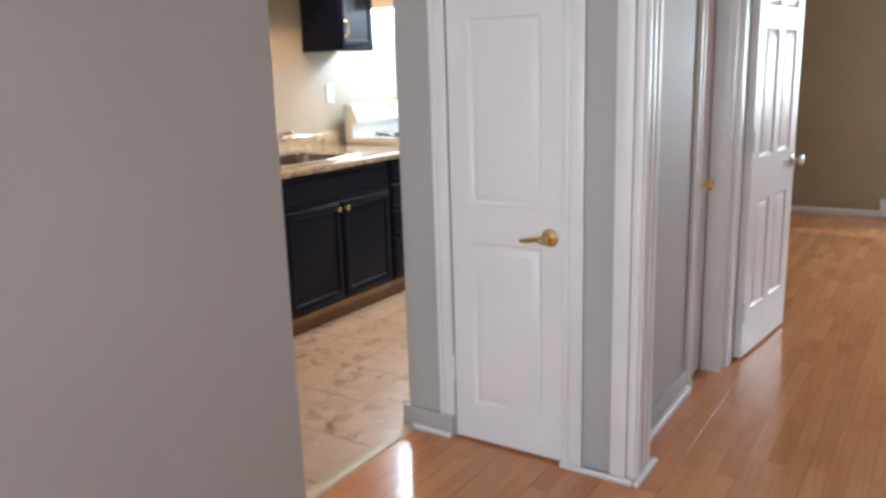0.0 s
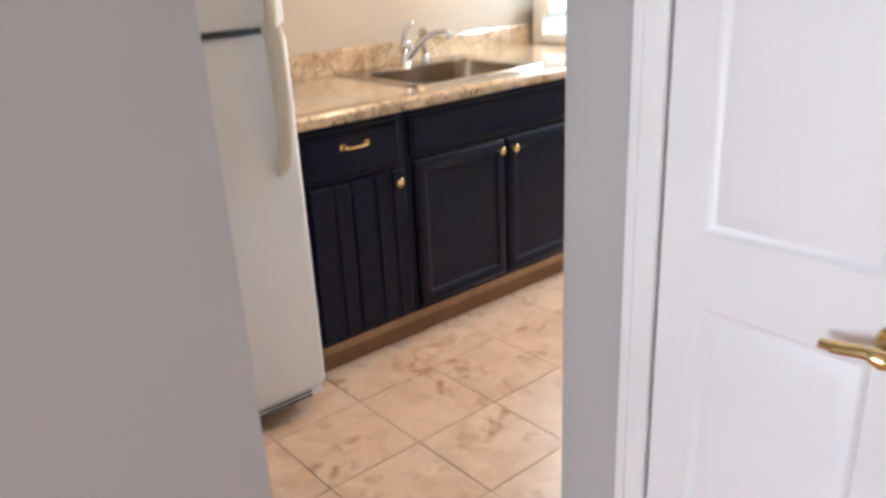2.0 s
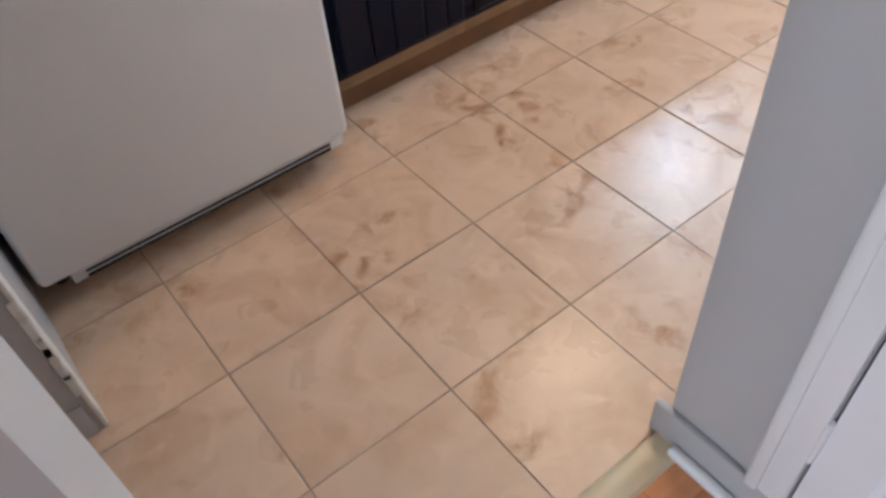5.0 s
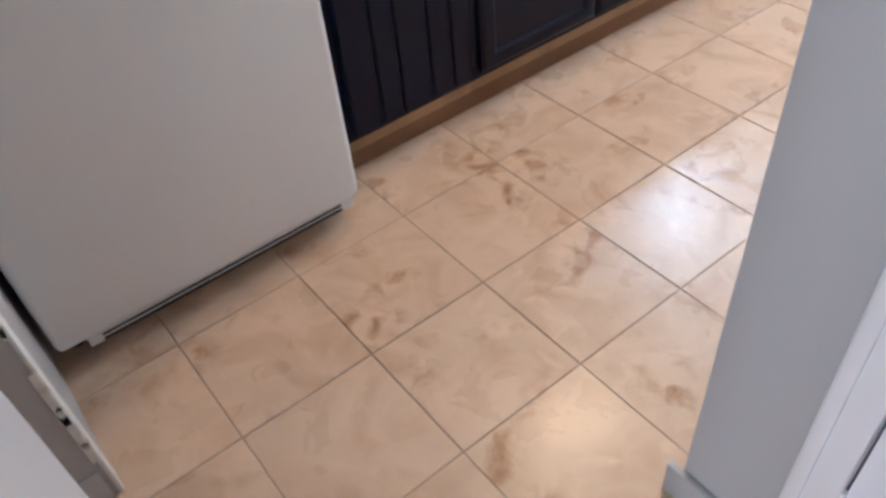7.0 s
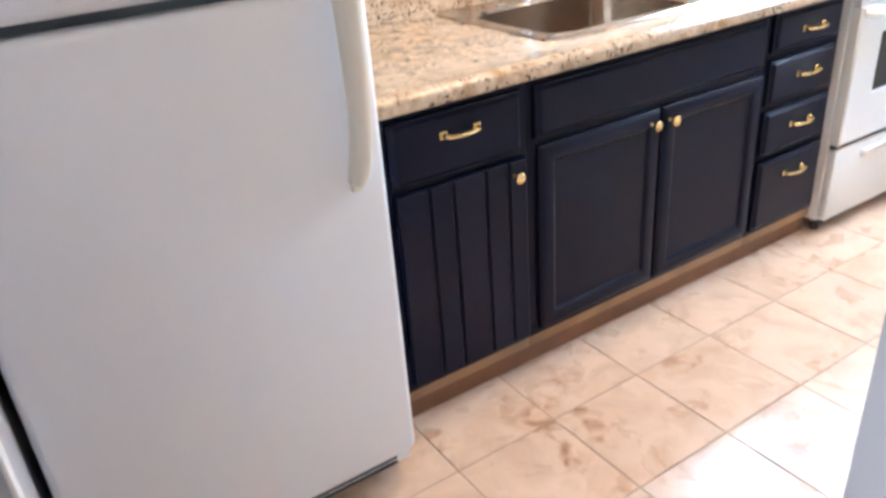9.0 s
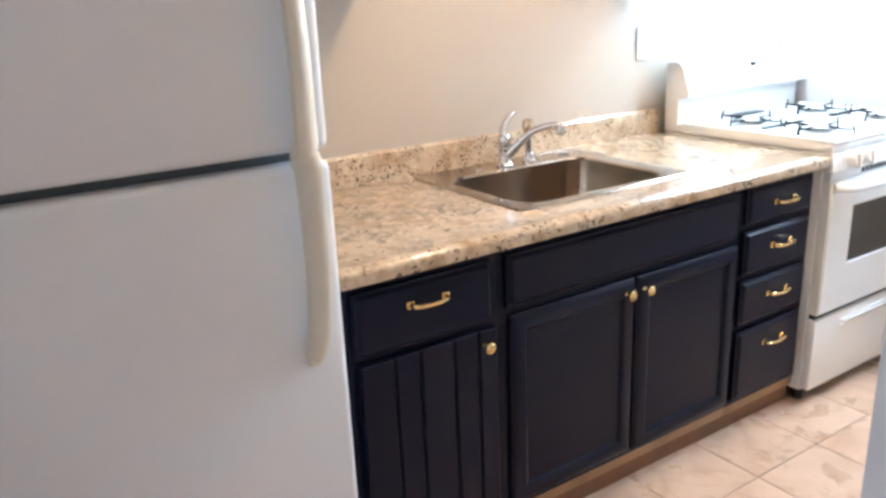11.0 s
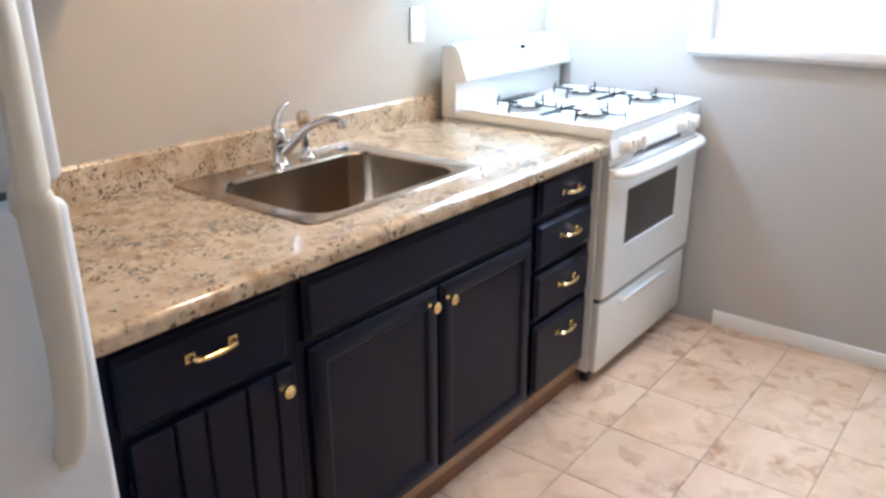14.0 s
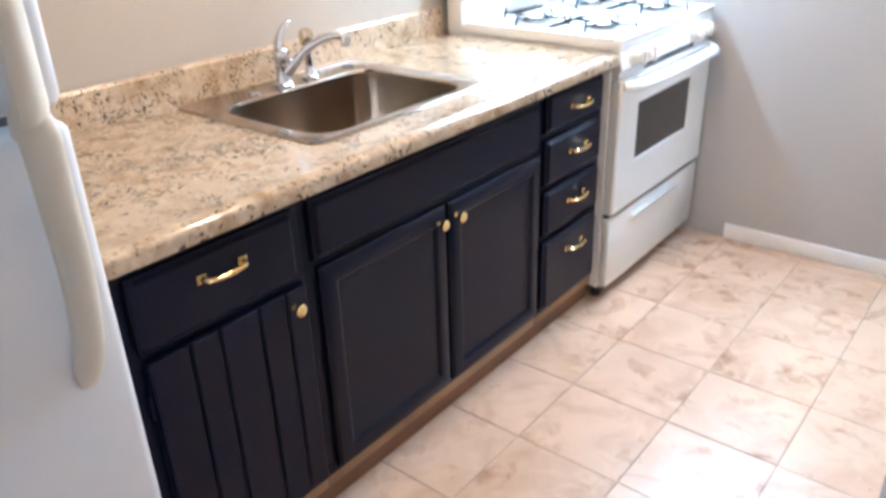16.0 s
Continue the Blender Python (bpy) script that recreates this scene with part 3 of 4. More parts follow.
def carcass(root, x0, x1, rails, stiles, top=0.852):
    b = box(x0, x1, 0.042, NORTH - 0.006, 0.1005, top)
    body = part("body", b, NAVY, root)
    for z0, z1 in rails:
        part("rail", box(x0, x1, 0.0215, 0.0415, z0, z1, 0.0008), NAVY, body)
    for a, c in stiles:
        part("stile", box(a, c, 0.0222, 0.0415, 0.1005, 0.852, 0.0008), NAVY, body)
    part("ledge", box(x0, x1, 0.025, 0.056, 0.066, 0.100, 0.002), KICK, root, "bare tan wooden ledge under the doors")
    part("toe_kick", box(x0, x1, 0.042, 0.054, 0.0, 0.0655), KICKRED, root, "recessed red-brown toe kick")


C0, C1, C2, C3 = 0.0, 0.437, 1.365, 1.742
root = thing("base_cabinet", (0.22, 0.35, 0), "navy base cabinet with a drawer and grooved plank door", "cabinet", "kitchen base cabinets")
carcass(root, C0 + 0.001, C1, ((0.1005, 0.14), (0.645, 0.685), (0.815, 0.852)), ((C0 + 0.001, 0.05), (0.40, C1)))
d = part("drawer", slab(0.040, 0.412, 0.672, 0.828), NAVY, root)
pull(d, 0.226, 0.775, length=0.115)
grooves = [0.045 + 0.380 * k for k in (0.0, 0.235, 0.41, 0.66, 0.845, 1.0)]
d = part("door", box(0.046, 0.424, 0.011, 0.020, 0.121, 0.656), NAVY, root)
for a, c in zip(grooves, grooves[1:]):
    part("plank", box(a + 0.003, c - 0.003, 0.0, 0.0115, 0.122, 0.655, 0.003, 1), NAVY, d)
for g in grooves[1:-1]:
    part("bead", box(g - 0.0012, g + 0.0012, 0.004, 0.0115, 0.122, 0.655, 0.0008), NAVY, d)
knob(d, 0.382, 0.618)
for z in (0.22, 0.56):
    part("hinge", rod([(0.043, 0.012, z - 0.025), (0.043, 0.012, z + 0.025)], 0.005, 8), NAVY, d)

root = thing("sink_cabinet", (0.90, 0.35, 0), "navy sink base cabinet with two recessed panel doors", "cabinet", "kitchen base cabinets")
carcass(root, C1, C2, ((0.1005, 0.14), (0.645, 0.69), (0.815, 0.852)), ((C1, 0.49), (0.885, 0.94), (1.33, C2)), 0.66)
part("apron", box(C1, C2, 0.0425, 0.055, 0.6605, 0.852), NAVY, root)
part("false_front", slab(0.458, 1.345, 0.690, 0.829), NAVY, root)
d = part("door", framed(0.468, 0.905, 0.121, 0.668), NAVY, root)
knob(d, 0.864, 0.632)
d = part("door", framed(0.917, 1.353, 0.121, 0.668), NAVY, root)
knob(d, 0.922 + 0.014, 0.630)

root = thing("drawer_cabinet", (1.55, 0.35, 0), "navy base cabinet with four drawers", "cabinet", "kitchen base cabinets")
carcass(root, C2, C3, ((0.1005, 0.14), (0.36, 0.39), (0.53, 0.565), (0.69, 0.73), (0.825, 0.852)), ((C2, 1.40), (1.71, C3)))
for z0, z1 in ((0.722, 0.842), (0.556, 0.702), (0.388, 0.538), (0.120, 0.366)):
    d = part("drawer", slab(1.382, 1.718, z0, z1), NAVY, root)
    pull(d, 1.560, z1 - 0.062, length=0.115)

# continuous worktop with a cut-out for the sink; rolled front edge and backsplash
CT = 0.893
SX0, SX1, SY0, SY1 = 0.582, 1.245, 0.102, 0.650
def front_edge(y1):
    arc = [(-0.030 + 0.014 - 0.014 * math.cos(radians(a)), CT - 0.014 + 0.014 * math.sin(radians(a))) for a in range(0, 91, 15)]
    lip = [(-0.012, CT + 0.0028), (-0.002, CT + 0.0030), (0.010, CT)]
    low = [(-0.030 + 0.008 - 0.008 * math.sin(radians(a)), 0.8545 + 0.008 - 0.008 * math.cos(radians(a))) for a in range(0, 91, 22)]
    return low + arc + lip + [(y1, CT), (y1, 0.8545)]
root = thing("worktop", (0.87, 0.35, 0.8545), "beige speckled granite-look laminate worktop with backsplash", "worktop")
hx0, hx1, hy0, hy1, hb = SX0 + 0.03, SX1 - 0.03, SY0 + 0.03, SY1 - 0.03, NORTH - 0.0225
ring = front_edge(hy0)[:-1] + [(hy1, CT), (hb, CT), (hb, 0.8545), (hy1, 0.8545), (hy0, 0.8545)]
i0 = len(front_edge(hy0)) - 2
b = bmesh.new()
cols = [[b.verts.new((x, y, z)) for y, z in ring] for x in (C0 - 0.008, hx0, hx1, C3)]
for k, (u, v) in enumerate(zip(cols, cols[1:])):
    for i in range(len(ring)):
        j = (i + 1) % len(ring)
        if not (k == 1 and i in (i0, i0 + 4)):
            b.faces.new((u[i], u[j], v[j], v[i]))
for c in (cols[0], cols[-1]):
    b.faces.new(c)
for c in (cols[1], cols[2]):
    b.faces.new((c[i0], c[i0 + 1], c[i0 + 4], c[i0 + 5]))
for i, j in ((i0, i0 + 5), (i0 + 1, i0 + 4)):
    b.faces.new((cols[1][i], cols[2][i], cols[2][j], cols[1][j]))
bmesh.ops.recalc_face_normals(b, faces=b.faces)
part("slab", b, GRANITE, root)
part("backsplash", prism([(NORTH - 0.002, CT - 0.03), (NORTH - 0.002, 0.982), (NORTH - 0.008, 0.986), (NORTH - 0.016, 0.985), (NORTH - 0.022, 0.978), (NORTH - 0.022, CT - 0.03)], "x", C0 - 0.008, C3 - 0.002), GRANITE, root)

# drop-in stainless sink
def sink():
    root = thing("sink", ((SX0 + SX1) / 2, (SY0 + SY1) / 2, CT), "single-bowl brushed stainless drop-in sink", "sink")
    b = bmesh.new()
    bx0, bx1, by0, by1 = SX0 + 0.055, SX1 - 0.058, SY0 + 0.040, SY1 - 0.112
    rows = [(rounded(SX0, SX1, SY0, SY1, 0.03), CT + 0.0005), (rounded(SX0 + 0.004, SX1 - 0.004, SY0 + 0.004, SY1 - 0.004, 0.028), CT + 0.006),
            (rounded(SX0 + 0.012, SX1 - 0.012, SY0 + 0.012, SY1 - 0.012, 0.025), CT + 0.004),
            (rounded(bx0 - 0.006, bx1 + 0.006, by0 - 0.006, by1 + 0.006, 0.085), CT + 0.003), (rounded(bx0, bx1, by0, by1, 0.08), CT - 0.003),
            (rounded(bx0 + 0.006, bx1 - 0.006, by0 + 0.006, by1 - 0.006, 0.08), CT - 0.135), (rounded(bx0 + 0.014, bx1 - 0.014, by0 + 0.014, by1 - 0.014, 0.078), CT - 0.165),
            (rounded(bx0 + 0.05, bx1 - 0.05, by0 + 0.05, by1 - 0.05, 0.06), CT - 0.193)]
    rings = [[b.verts.new((x, y, z)) for x, y in pts] for pts, z in rows]
    k = len(rings[0])
    for r0, r1 in zip(rings, rings[1:]):
        for i in range(k):
            b.faces.new((r0[i], r0[(i + 1) % k], r1[(i + 1) % k], r1[i]))
    b.faces.new(rings[-1])
    bmesh.ops.recalc_face_normals(b, faces=b.faces)
    part("basin", b, STEEL, root)
    cx, cy = (bx0 + bx1) / 2, (by0 + by1) / 2
    part("drain", turned([(0, 0.045), (0.003, 0.045), (0.003, 0.036), (0.0012, 0.034), (0.0012, 0.004)], (cx, cy, CT - 0.1925), (0, 0, 1), 24), CHROME, root, "chrome strainer")
    part("hole_cap", turned([(0, 0.018), (0.003, 0.018), (0.006, 0.012), (0.007, 0.002)], (0.80, SY1 - 0.065, CT + 0.003), (0, 0, 1), 18), CHROME, root, "chrome hole cap")
    part("deck_hole", turned([(0, 0.019), (0.0018, 0.019), (0.0018, 0.002)], (1.165, SY1 - 0.060, CT + 0.003), (0, 0, 1), 18), BLACK, root, "open dark hole in the sink deck")
sink()

FY = SY1 - 0.070
FX = 0.902
root = thing("faucet", (FX, FY, CT + 0.003), "chrome single-lever kitchen faucet on the sink deck", "faucet")
z = CT + 0.0035
part("base", turned([(0, 0.029), (0.005, 0.029), (0.010, 0.024), (0.020, 0.021), (0.052, 0.0205), (0.054, 0.022), (0.060, 0.022), (0.062, 0.0205), (0.085, 0.0215), (0.098, 0.020), (0.106, 0.014), (0.108, 0.003)], (FX, FY, z), (0, 0, 1), 24), CHROME, root)
part("spout", rod(curve_points([(FX + 0.006, FY - 0.012, z + 0.038), (FX + 0.027, FY - 0.038, z + 0.072), (FX + 0.050, FY - 0.073, z + 0.110), (FX + 0.076, FY - 0.108, z + 0.130), (FX + 0.100, FY - 0.137, z + 0.134), (FX + 0.109, FY - 0.147, z + 0.129)], 6), [0.0165 - 0.0055 * min(i / 16, 1) for i in range(31)], 14), CHROME, root)
part("aerator", turned([(0.0, 0.0125), (-0.004, 0.0135), (-0.024, 0.0130), (-0.026, 0.010), (-0.026, 0.002)], (FX + 0.109, FY - 0.147, z + 0.132), (0, 0, 1), 16), CHROME, root, "chrome aerator tip")
part("lever", rod(curve_points([(FX - 0.002, FY, z + 0.092), (FX - 0.004, FY + 0.002, z + 0.115), (FX + 0.008, FY + 0.005, z + 0.138), (FX + 0.030, FY + 0.008, z + 0.158), (FX + 0.050, FY + 0.010, z + 0.168)], 6), [0.0195 - 0.0005 * i for i in range(25)], 12, flat=0.75), CHROME, root)
SXP = 1.003
root = thing("sink_sprayer", (SXP, FY, CT + 0.003), "chrome side sprayer standing in its holder beside the faucet", "sprayer")
part("holder", turned([(0, 0.024), (0.006, 0.024), (0.012, 0.018), (0.026, 0.016), (0.034, 0.012)], (SXP, FY, z), (0, 0, 1)), CHROME, root)
part("handle", turned([(0.034, 0.0105), (0.045, 0.0125), (0.080, 0.0115), (0.092, 0.0125)], (SXP, FY, z), (0.0, 0.03, 1)), CHROME, root)
part("head", turned([(0.092, 0.0125), (0.100, 0.0185), (0.122, 0.0210), (0.136, 0.0175), (0.141, 0.010), (0.142, 0.002)], (SXP, FY, z), (0.02, 0.05, 1)), SPRAY, root, "chrome sprayer head with tan wall reflection in its colour")

# ---- upper cabinets ----
def upper(x0, x1, z0, z1, label, doors):
    y0 = NORTH - 0.305
    root = thing("wall_cabinet", ((x0 + x1) / 2, NORTH - 0.15, z0), label, "cabinet", "kitchen wall cabinets")
    part("body", box(x0, x1, y0, NORTH - 0.003, z0, z1, 0.002), NAVY, root)
    n = doors
    w = (x1 - x0) / n
    for k in range(n):
        a, c = x0 + k * w + 0.012, x0 + (k + 1) * w - 0.012
        b = framed(a, c, z0 + 0.015, z1 - 0.015)
        bmesh.ops.translate(b, vec=(0, y0 - 0.0205, 0), verts=b.verts)
        d = part("door", b, NAVY, root)
        px = (a + 0.03) if (n > 1 and k == n - 1) or n == 1 and x0 > 1 else c - 0.03
        b = rod(curve_points([(px, y0 - 0.022, z0 + 0.09), (px, y0 - 0.042, z0 + 0.105), (px, y0 - 0.046, z0 + 0.13), (px, y0 - 0.042, z0 + 0.155), (px, y0 - 0.022, z0 + 0.17)], 5), 0.005, 8)
        box(px - 0.009, px + 0.009, y0 - 0.0245, y0 - 0.0205, z0 + 0.078, z0 + 0.10, 0.0015, bm=b)
        box(px - 0.009, px + 0.009, y0 - 0.0245, y0 - 0.0205, z0 + 0.16, z0 + 0.182, 0.0015, bm=b)
        part("pull", b, BRASS, d, "polished brass bow pull")
    return root


upper(0.04, 0.503, 1.495, 2.28, "navy wall cabinet beside the refrigerator", 1)
upper(0.505, 1.436, 1.885, 2.28, "short navy wall cabinet over the sink", 2)
upper(1.438, 1.775, 1.500, 2.28, "navy wall cabinet beside the range hood", 1)

root = thing("range_hood", (2.14, 0.5, 1.76), "white range hood with a lit bulb over the stove", "range hood")
b = prism([(0.22, 1.76), (0.22, 1.80), (0.36, 1.90), (NORTH - 0.003, 1.90), (NORTH - 0.003, 1.76), (NORTH - 0.02, 1.76), (NORTH - 0.02, 1.88), (0.37, 1.88), (0.235, 1.79), (0.235, 1.76)], "x", 1.79, 2.50)
part("shell", b, CREAM, root)
part("side_panel", box(1.779, 1.7898, 0.22, NORTH - 0.003, 1.76, 1.90, 0.002), CREAM, root)
part("side_panel", box(2.5002, 2.512, 0.22, NORTH - 0.003, 1.76, 1.90, 0.002), CREAM, root)

root = thing("ceiling_light", (0.98, -0.03, TOP), "ceiling light with a warm bulb", "ceiling light")
part("canopy", turned([(0, 0.08), (-0.012, 0.08), (-0.03, 0.05), (-0.04, 0.025), (-0.06, 0.022)], (0.98, -0.03, TOP), (0, 0, 1)), PLASTIC, root)

# outlet plate on the wall
root = thing("outlet_plate", (1.665, NORTH, 1.235), "white duplex outlet with a cover plate on the wall", "outlet")
part("plate", box(1.628, 1.702, NORTH - 0.006, NORTH - 0.0005, 1.175, 1.295, 0.002), PLASTIC, root)
for zc in (1.212, 1.258):
    b = prism(rounded(1.649, 1.681, zc - 0.015, zc + 0.015, 0.008, 4), "y", NORTH - 0.0078, NORTH - 0.0055)
    part("receptacle", b, PLASTIC, root)
part("screw", turned([(0, 0.003), (-0.0015, 0.002)], (1.665, NORTH - 0.006, 1.235), (0, 1, 0), 8), CHROME, root)


# ---- gas stove ----
def stove():
    x0, x1 = 1.752, 2.512
    xm = (x0 + x1) / 2
    root = thing("gas_stove", (xm, 0.3, 0), "white freestanding gas stove with four burners", "stove")
    b = box(x0, x1, 0.0, 0.66, 0.045, 0.895, 0.004)
    part("body", b, ENAMEL, root)
    for x in (x0 + 0.03, x1 - 0.03):
        for y in (0.0, 0.62):
            part("foot", rod([(x, y + 0.02, 0.0), (x, y + 0.02, 0.05)], 0.016, 10), BLACK, root)
    part("kick_plate", box(x0 + 0.02, x1 - 0.02, 0.012, 0.03, 0.012, 0.046), BLACK, root, "black recessed kick plate")
    # warming drawer
    d = part("drawer", box(x0 + 0.004, x1 - 0.004, -0.032, -0.001, 0.052, 0.318, 0.006), ENAMEL, root)
    part("drawer_handle", prism([(-0.0325, 0.286), (-0.047, 0.290), (-0.050, 0.283), (-0.0325, 0.262)], "x", xm - 0.22, xm + 0.16, bevel=0.002), ENAMEL, d)
    # added black strip that gives the gap its shade by colour
    part("shadow_gap", box(x0 + 0.012, x1 - 0.012, -0.02, -0.002, 0.319, 0.336), BLACK, root)
    # oven door with window and handle
    wx0, wx1, wz0, wz1 = x0 + 0.145, x1 - 0.175, 0.505, 0.705
    b = bmesh.new()
    rings = []
    for inset, y in ((0.0, -0.001), (0.0, -0.034), (0.005, -0.040)):
        rings.append([b.verts.new(v) for v in ((x0 + 0.004 + inset, y, 0.338 + inset), (x1 - 0.004 - inset, y, 0.338 + inset), (x1 - 0.004 - inset, y, 0.805 - inset), (x0 + 0.004 + inset, y, 0.805 - inset))])
    for grow, y in ((0.004, -0.040), (0.0, -0.037), (0.0, -0.001)):
        rings.append([b.verts.new(v) for v in ((wx0 - grow, y, wz0 - grow), (wx1 + grow, y, wz0 - grow), (wx1 + grow, y, wz1 + grow), (wx0 - grow, y, wz1 + grow))])
    for r0, r1 in zip(rings, rings[1:]):
        for k in range(4):
            b.faces.new((r0[k], r0[(k + 1) % 4], r1[(k + 1) % 4], r1[k]))
    bmesh.ops.recalc_face_normals(b, faces=b.faces)
    d = part("oven_door", b, ENAMEL, root)
    part("oven_window", box(wx0, wx1, -0.034, -0.02, wz0, wz1), OVENGLASS, d, "dark oven window glass")
    hp = [(x0 + 0.022, -0.040, 0.790), (x0 + 0.040, -0.062, 0.789), (x0 + 0.090, -0.078, 0.788), (xm - 0.12, -0.084, 0.787), (xm + 0.12, -0.084, 0.787), (x1 - 0.090, -0.078, 0.788), (x1 - 0.040, -0.062, 0.789), (x1 - 0.022, -0.040, 0.790)]
    hb = rod(curve_points(hp, 6), 0.021, 12, flat=0.7)
    part("door_handle", hb, ENAMEL, d)
    # vent slots under the control panel
    part("vent_strip", box(x0 + 0.01, x1 - 0.01, -0.026, -0.001, 0.807, 0.832), ENAMEL, root)
    for k in range(16):
        a = x0 + 0.19 + k * 0.026
        part("vent_slot", box(a, a + 0.019, -0.0275, -0.0262, 0.812, 0.828), BLACK, root)
    # slanted control panel and knobs
    part("control_panel", prism([(-0.001, 0.834), (-0.038, 0.834), (-0.041, 0.838), (-0.026, 0.912), (-0.001, 0.912)], "x", x0, x1, bevel=0.0025), ENAMEL, root)
    for kx in (x0 + 0.085, x0 + 0.165, x1 - 0.205, x1 - 0.125):
        b = turned([(0, 0.031), (-0.004, 0.031), (-0.008, 0.026), (-0.030, 0.022), (-0.035, 0.018), (-0.036, 0.002)], (kx, -0.034, 0.868), (0, 1, -0.23), 20)
        k = part("knob", b, PLASTIC, root, "white burner knob")
        part("grip", box(kx - 0.005, kx + 0.005, -0.080, -0.060, 0.848, 0.896, 0.003), PLASTIC, k)
    # cooktop with a raised rim
    u = 0.017
    top = part("cooktop", box(x0, x1, -0.03, 0.60, 0.898, 0.913 + u, 0.006, 3), ENAMEL, root)
    for a, c, e, f in ((x0, x1, -0.034, -0.006), (x0, x0 + 0.024, -0.006, 0.58), (x1 - 0.024, x1, -0.006, 0.58)):
        part("rim", box(a, c, e, f, 0.908 + u, 0.924 + u, 0.007, 4), ENAMEL, top)
    t0 = 0.913 + u
    for gx in (x0 + 0.18, x1 - 0.165):
        for gy in (0.135, 0.405):
            b = turned([(t0, 0.088), (t0 + 0.003, 0.086), (t0 + 0.002, 0.076), (t0 - 0.001, 0.055), (t0 + 0.001, 0.044), (t0 + 0.013, 0.042), (t0 + 0.0155, 0.038), (t0 + 0.0155, 0.002)], (gx, gy, 0), (0, 0, 1), 28)
            ub = part("burner", b, ALU, root, "aluminium burner head")
            part("burner_cap", turned([(t0 + 0.016, 0.034), (t0 + 0.021, 0.034), (t0 + 0.024, 0.028), (t0 + 0.024, 0.002)], (gx, gy, 0), (0, 0, 1), 20), ENAMEL, ub, "pale enamel burner cap")
            ring = [(gx + 0.058 * math.cos(radians(a)), gy + 0.058 * math.sin(radians(a)), t0 + 0.016) for a in range(0, 361, 20)]
            g = rod(ring, 0.0028, 6)
            for dx, dy in ((1, 0), (-1, 0), (0, 1), (0, -1)):
                px, py = -dy, dx
                out = 0.118 if dx else 0.128
                pts = [(gx + dx * out, gy + dy * out, t0 + 0.001), (gx + dx * out, gy + dy * out, t0 + 0.024), (gx + dx * (out - 0.012), gy + dy * (out - 0.012), t0 + 0.021), (gx + dx * 0.034, gy + dy * 0.034, t0 + 0.021)]
                rod(pts, 0.0036, 6, g)
                rod([(gx + dx * (out - 0.004), gy + dy * (out - 0.004), t0 + 0.02), (gx + dx * (out - 0.004), gy + dy * (out - 0.004), t0 + 0.040)], 0.0030, 6, g)
            rod([(gx - 0.118, gy + (0.128 if gy < 0.3 else -0.128), t0 + 0.012), (gx + 0.118, gy + (0.128 if gy < 0.3 else -0.128), t0 + 0.012)], 0.0042, 6, g)
            part("grate", g, IRON, root, "black iron burner grate with upturned fingers")
    part("oven_vent", box(x0 + 0.27, x0 + 0.47, 0.545, 0.585, t0 + 0.0005, t0 + 0.008, 0.003), BLACK, root, "dark oven vent slot")
    # backguard with a forward-leaning upper panel
    g = part("backguard", prism([(0.60, 0.898), (0.60, 1.025), (0.556, 1.036), (0.550, 1.046), (0.583, 1.140), (0.597, 1.158), (0.62, 1.163), (0.655, 1.160), (0.665, 1.15), (0.665, 0.898)], "x", x0 + 0.004, x1 - 0.004, bevel=0.003), ENAMEL, root)
    part("badge", box(xm - 0.012 + 0.03, xm + 0.012 + 0.03, 0.568, 0.586, 1.120, 1.136, 0.001), BLACK, g, "small dark emblem")
stove()


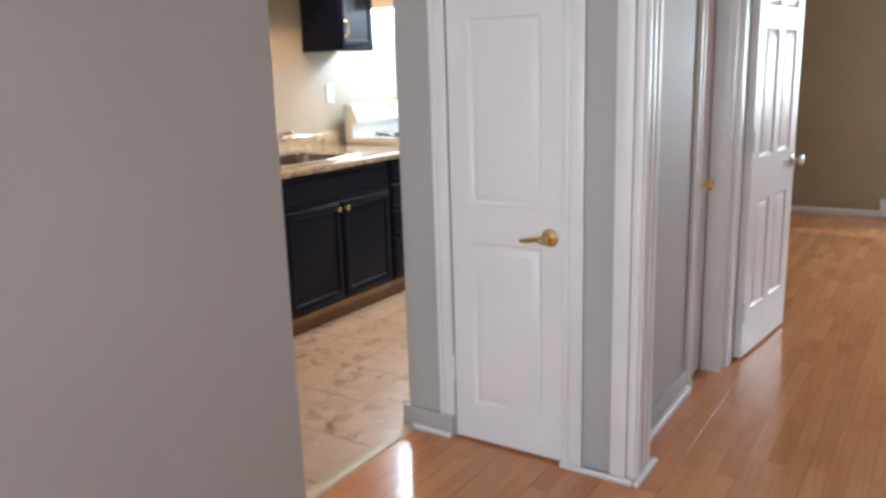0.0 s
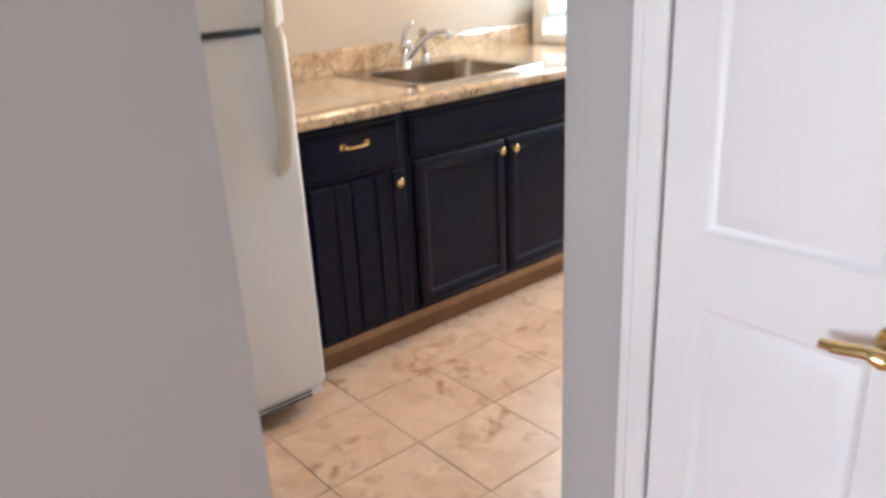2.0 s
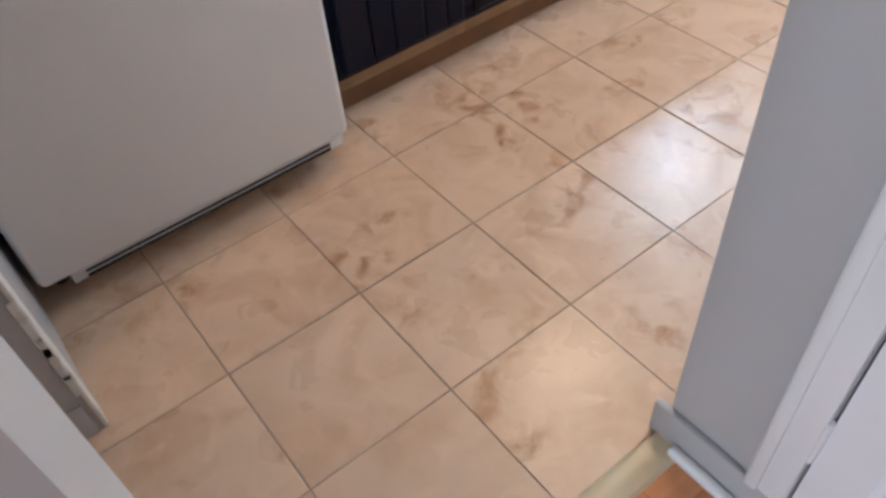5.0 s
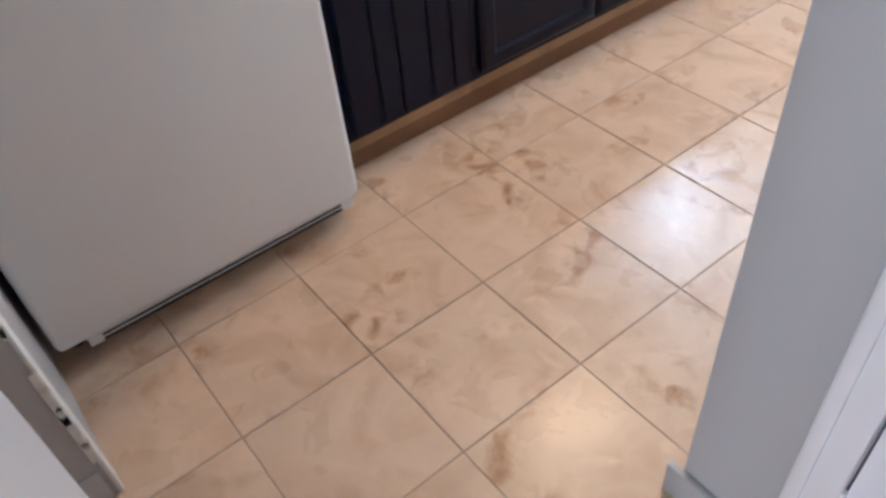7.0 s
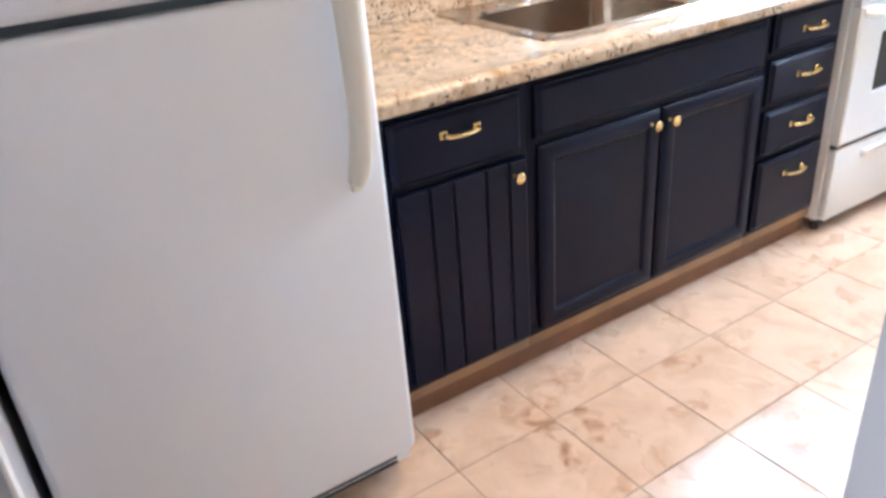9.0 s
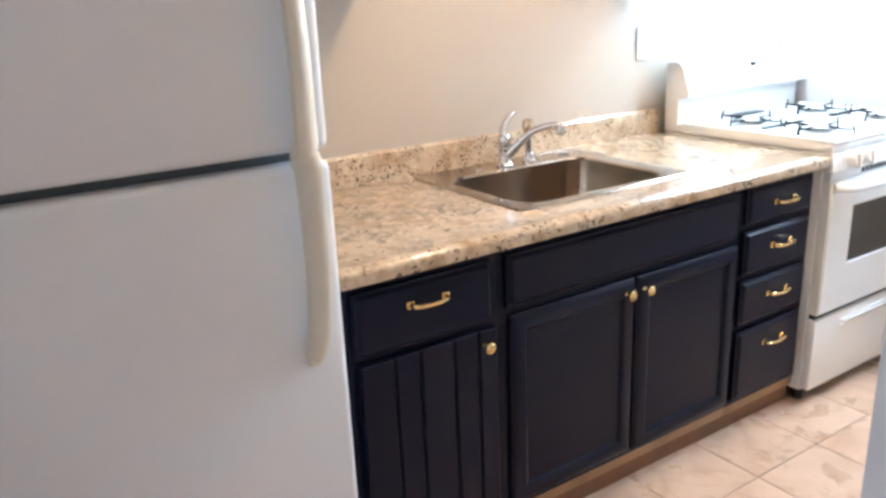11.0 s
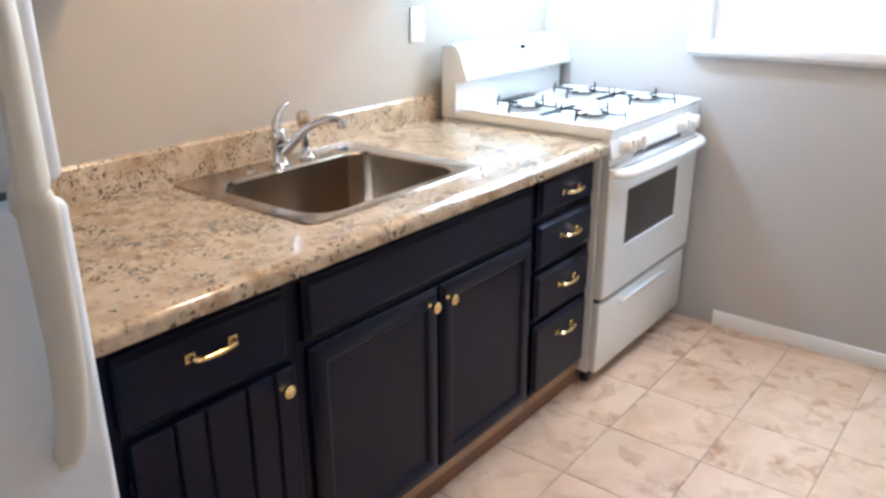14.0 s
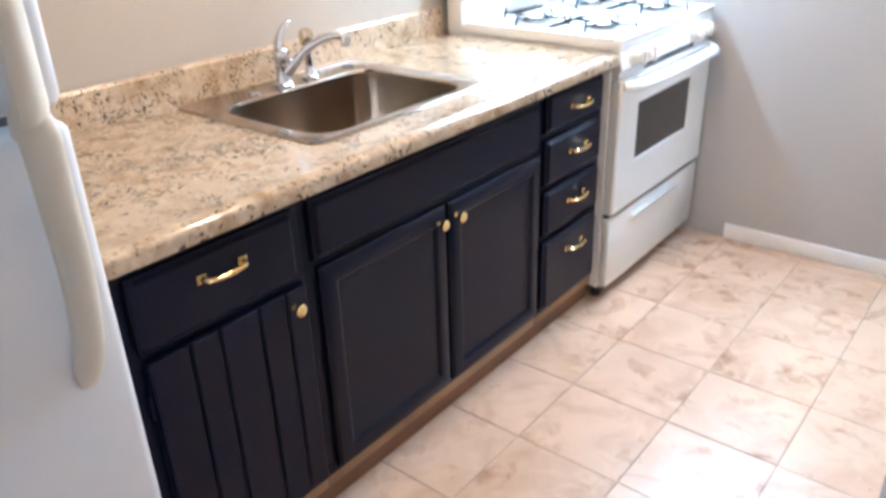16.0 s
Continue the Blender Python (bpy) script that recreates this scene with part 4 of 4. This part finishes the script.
# ---- refrigerator ----
def fridge():
    x0, x1, yf = -0.788, -0.048, -0.146
    root = thing("refrigerator", ((x0 + x1) / 2, 0.25, 0), "white top-freezer refrigerator with yellowed handles", "refrigerator")
    part("body", box(x0 + 0.004, x1 - 0.004, yf + 0.075, NORTH - 0.04, 0.03, 1.67, 0.008), FRIDGE, root)
    part("gasket", box(x0 + 0.012, x1 - 0.012, yf + 0.060, yf + 0.0755, 0.09, 1.665), GASKET, root, "grey rubber door gasket")
    part("grille", prism([(yf + 0.022, 0.044), (yf + 0.018, 0.072), (yf + 0.03, 0.082), (yf + 0.075, 0.082), (yf + 0.075, 0.044)], "x", x0 + 0.06, x1 - 0.012, bevel=0.003), FRIDGE, root, "white kick grille")
    for zz in (0.050, 0.064):
        part("grille_slot", box(x0 + 0.09, x1 - 0.05, yf + 0.0165, yf + 0.0235, zz, zz + 0.006), BLACK, root)
    for x in (x0 + 0.04, x1 - 0.04):
        part("foot", rod([(x, yf + 0.11, 0), (x, yf + 0.11, 0.035)], 0.018, 10), BLACK, root)
    for name, z0, z1 in (("fridge_door", 0.084, 1.156), ("freezer_door", 1.175, 1.67)):
        d = part(name, box(x0, x1, yf, yf + 0.06, z0, z1, 0.017, 4), FRIDGE, root)
        if name == "fridge_door":
            za, zb = 1.166, 0.795
        else:
            za, zb = 1.180, 1.56
        s = 1 if zb > za else -1
        xh = x1 - 0.058
        xe = xh - 0.012
        b = rod(curve_points([(xh, yf - 0.006, za), (xh, yf - 0.028, za + s * 0.004), (xh, yf - 0.032, za + s * 0.05), (xh, yf - 0.032, za + (zb - za) * 0.55), (xh - 0.006, yf - 0.028, za + (zb - za) * 0.82), (xe + 0.002, yf - 0.014, za + (zb - za) * 0.95), (xe, yf - 0.004, zb)], 6),
                [0.026] * 10 + [0.0258 - 0.0003 * i for i in range(27)], 12, flat=0.72)
        h = part("handle", b, CREAM, d, "yellowed white plastic handle")
        part("end_cap", box(xe - 0.013, xe + 0.013, yf - 0.012, yf + 0.001, zb - 0.018, zb + 0.018, 0.004), CREAM, h)
    part("hinge", box(x0 + 0.01, x0 + 0.07, yf + 0.02, yf + 0.06, 1.1565, 1.1745, 0.002), NICKEL, root, "metal middle hinge")
fridge()

# ---- outdoors: a bare tree beyond the kitchen window ----
def tree(x, y, seed):
    rnd = random.Random(seed)
    root = thing("bare_tree", (x, y, -0.6), "bare grey tree outside the kitchen window", "tree")
    part("trunk", rod(curve_points([(x, y, -0.6), (x + 0.03, y + 0.02, 0.6), (x - 0.04, y - 0.02, 1.6), (x, y, 2.8)], 5), [0.11 - 0.004 * i for i in range(16)], 9), BARK, root)
    for k in range(16):
        a, z = rnd.uniform(0, 6.28), rnd.uniform(0.6, 2.6)
        ln = rnd.uniform(0.6, 1.3)
        p0 = Vector((x, y, z))
        p1 = p0 + Vector((math.cos(a), math.sin(a), 0.45)) * ln * 0.5
        p2 = p1 + Vector((math.cos(a + 0.4), math.sin(a + 0.4), 0.7)) * ln * 0.5
        b = rod(curve_points([p0, p1, p2], 4), [0.020 - 0.0019 * i for i in range(9)], 6)
        for j in range(5):
            q = p0.lerp(p1, 0.4) if j < 2 else p1.lerp(p2, 0.15 * j)
            e = q + Vector((rnd.uniform(-1, 1), rnd.uniform(-1, 1), rnd.uniform(-0.2, 0.9))) * 0.4
            rod([q, q.lerp(e, 0.5) + Vector((0, 0, 0.03)), e], [0.009, 0.006, 0.002], 5, b)
        part("limb", b, BARK, root)
tree(7.6, -0.75, 3)
SKYGLOW = glow("bright_overcast_sky", (0.93, 0.97, 1.0), 4.5)
structure("backdrop", box(9.0, 9.1, -9, 9, -0.6, 7.0), SKYGLOW, "bright white winter sky beyond the window", "backdrop")

# ---- floors, piece by piece ----
floor = structure("floor", box(-1.5, EAST + 0.1, -1.106, NORTH + 0.1, -0.08, -0.0025), GROUT, "beige marbled ceramic tile floor with grey grout", "floor")
P = 0.305
GX, GY = -0.276, -0.503
b = box(-P / 2 + 0.0013, P / 2 - 0.0013, -P / 2 + 0.0013, P / 2 - 0.0013, -0.008, 0.0)
top = [e for e in b.edges if all(v.co.z > -0.001 for v in e.verts)]
bmesh.ops.bevel(b, geom=top, offset=0.0016, segments=1, affect="EDGES")
tile_mesh = finish("tile", b, TILE, smooth=20)
cut = {}
for i in range(-4, 10):
    for j in range(-2, 4):
        cx, cy = GX + P * (i + 0.5), GY + P * (j + 0.5)
        x0, x1 = max(cx - P / 2, -1.4), min(cx + P / 2, EAST)
        y0, y1 = max(cy - P / 2, -1.104), min(cy + P / 2, NORTH)
        if x1 - x0 < 0.02 or y1 - y0 < 0.02:
            continue
        if x1 - x0 > P - 0.001 and y1 - y0 > P - 0.001:
            t = new("tile", tile_mesh)
            t.location = (cx, cy, random.uniform(-0.0004, 0.0004))
            t.rotation_euler = (0, 0, math.pi / 2 * random.randrange(4))
        else:
            t = new("tile", finish("tile", box(x0 + 0.0013, x1 - 0.0013, y0 + 0.0013, y1 - 0.0013, -0.008, 0.0), TILE, (cx, cy, 0)))
            t.location = (cx, cy, 0)
        t.parent = floor

wood = structure("floor_wood", box(-4.6, 5.3, -5.1, -1.1605, -0.08, -0.004), UNDER, "glossy red-brown wood laminate floor", "floor")
PW, PL = 0.1905, 1.25
b = box(-PL / 2 + 0.0004, PL / 2 - 0.0004, 0.0004, PW - 0.0004, -0.008, 0.0)
top = [e for e in b.edges if all(v.co.z > -0.001 for v in e.verts)]
bmesh.ops.bevel(b, geom=top, offset=0.0004, segments=1, affect="EDGES")
plank_mesh = finish("plank", b, WOOD, smooth=20)
row = 0
y = -1.163 - PW
while y > -5.1:
    x = -4.6 + PL / 2 - (row * 0.43) % PL
    while x < 5.3 + PL / 2:
        a, c = max(x - PL / 2, -4.6), min(x + PL / 2, 5.3)
        if c - a > 0.03:
            if c - a > PL - 0.001:
                t = new("plank", plank_mesh)
            else:
                t = new("plank", finish("plank", box(a - x + 0.0004, c - x - 0.0004, 0.0004, PW - 0.0004, -0.008, 0.0), WOOD))
            t.location = (x, y, 0)
            t.parent = wood
        x += PL
    y -= PW
    row += 1
b = box(CLOSET + 0.1, 5.3, -1.9415, -1.25, -0.08, -0.001)
structure("floor_closets", b, WOOD, "wood laminate floor behind the hall doors", "floor")
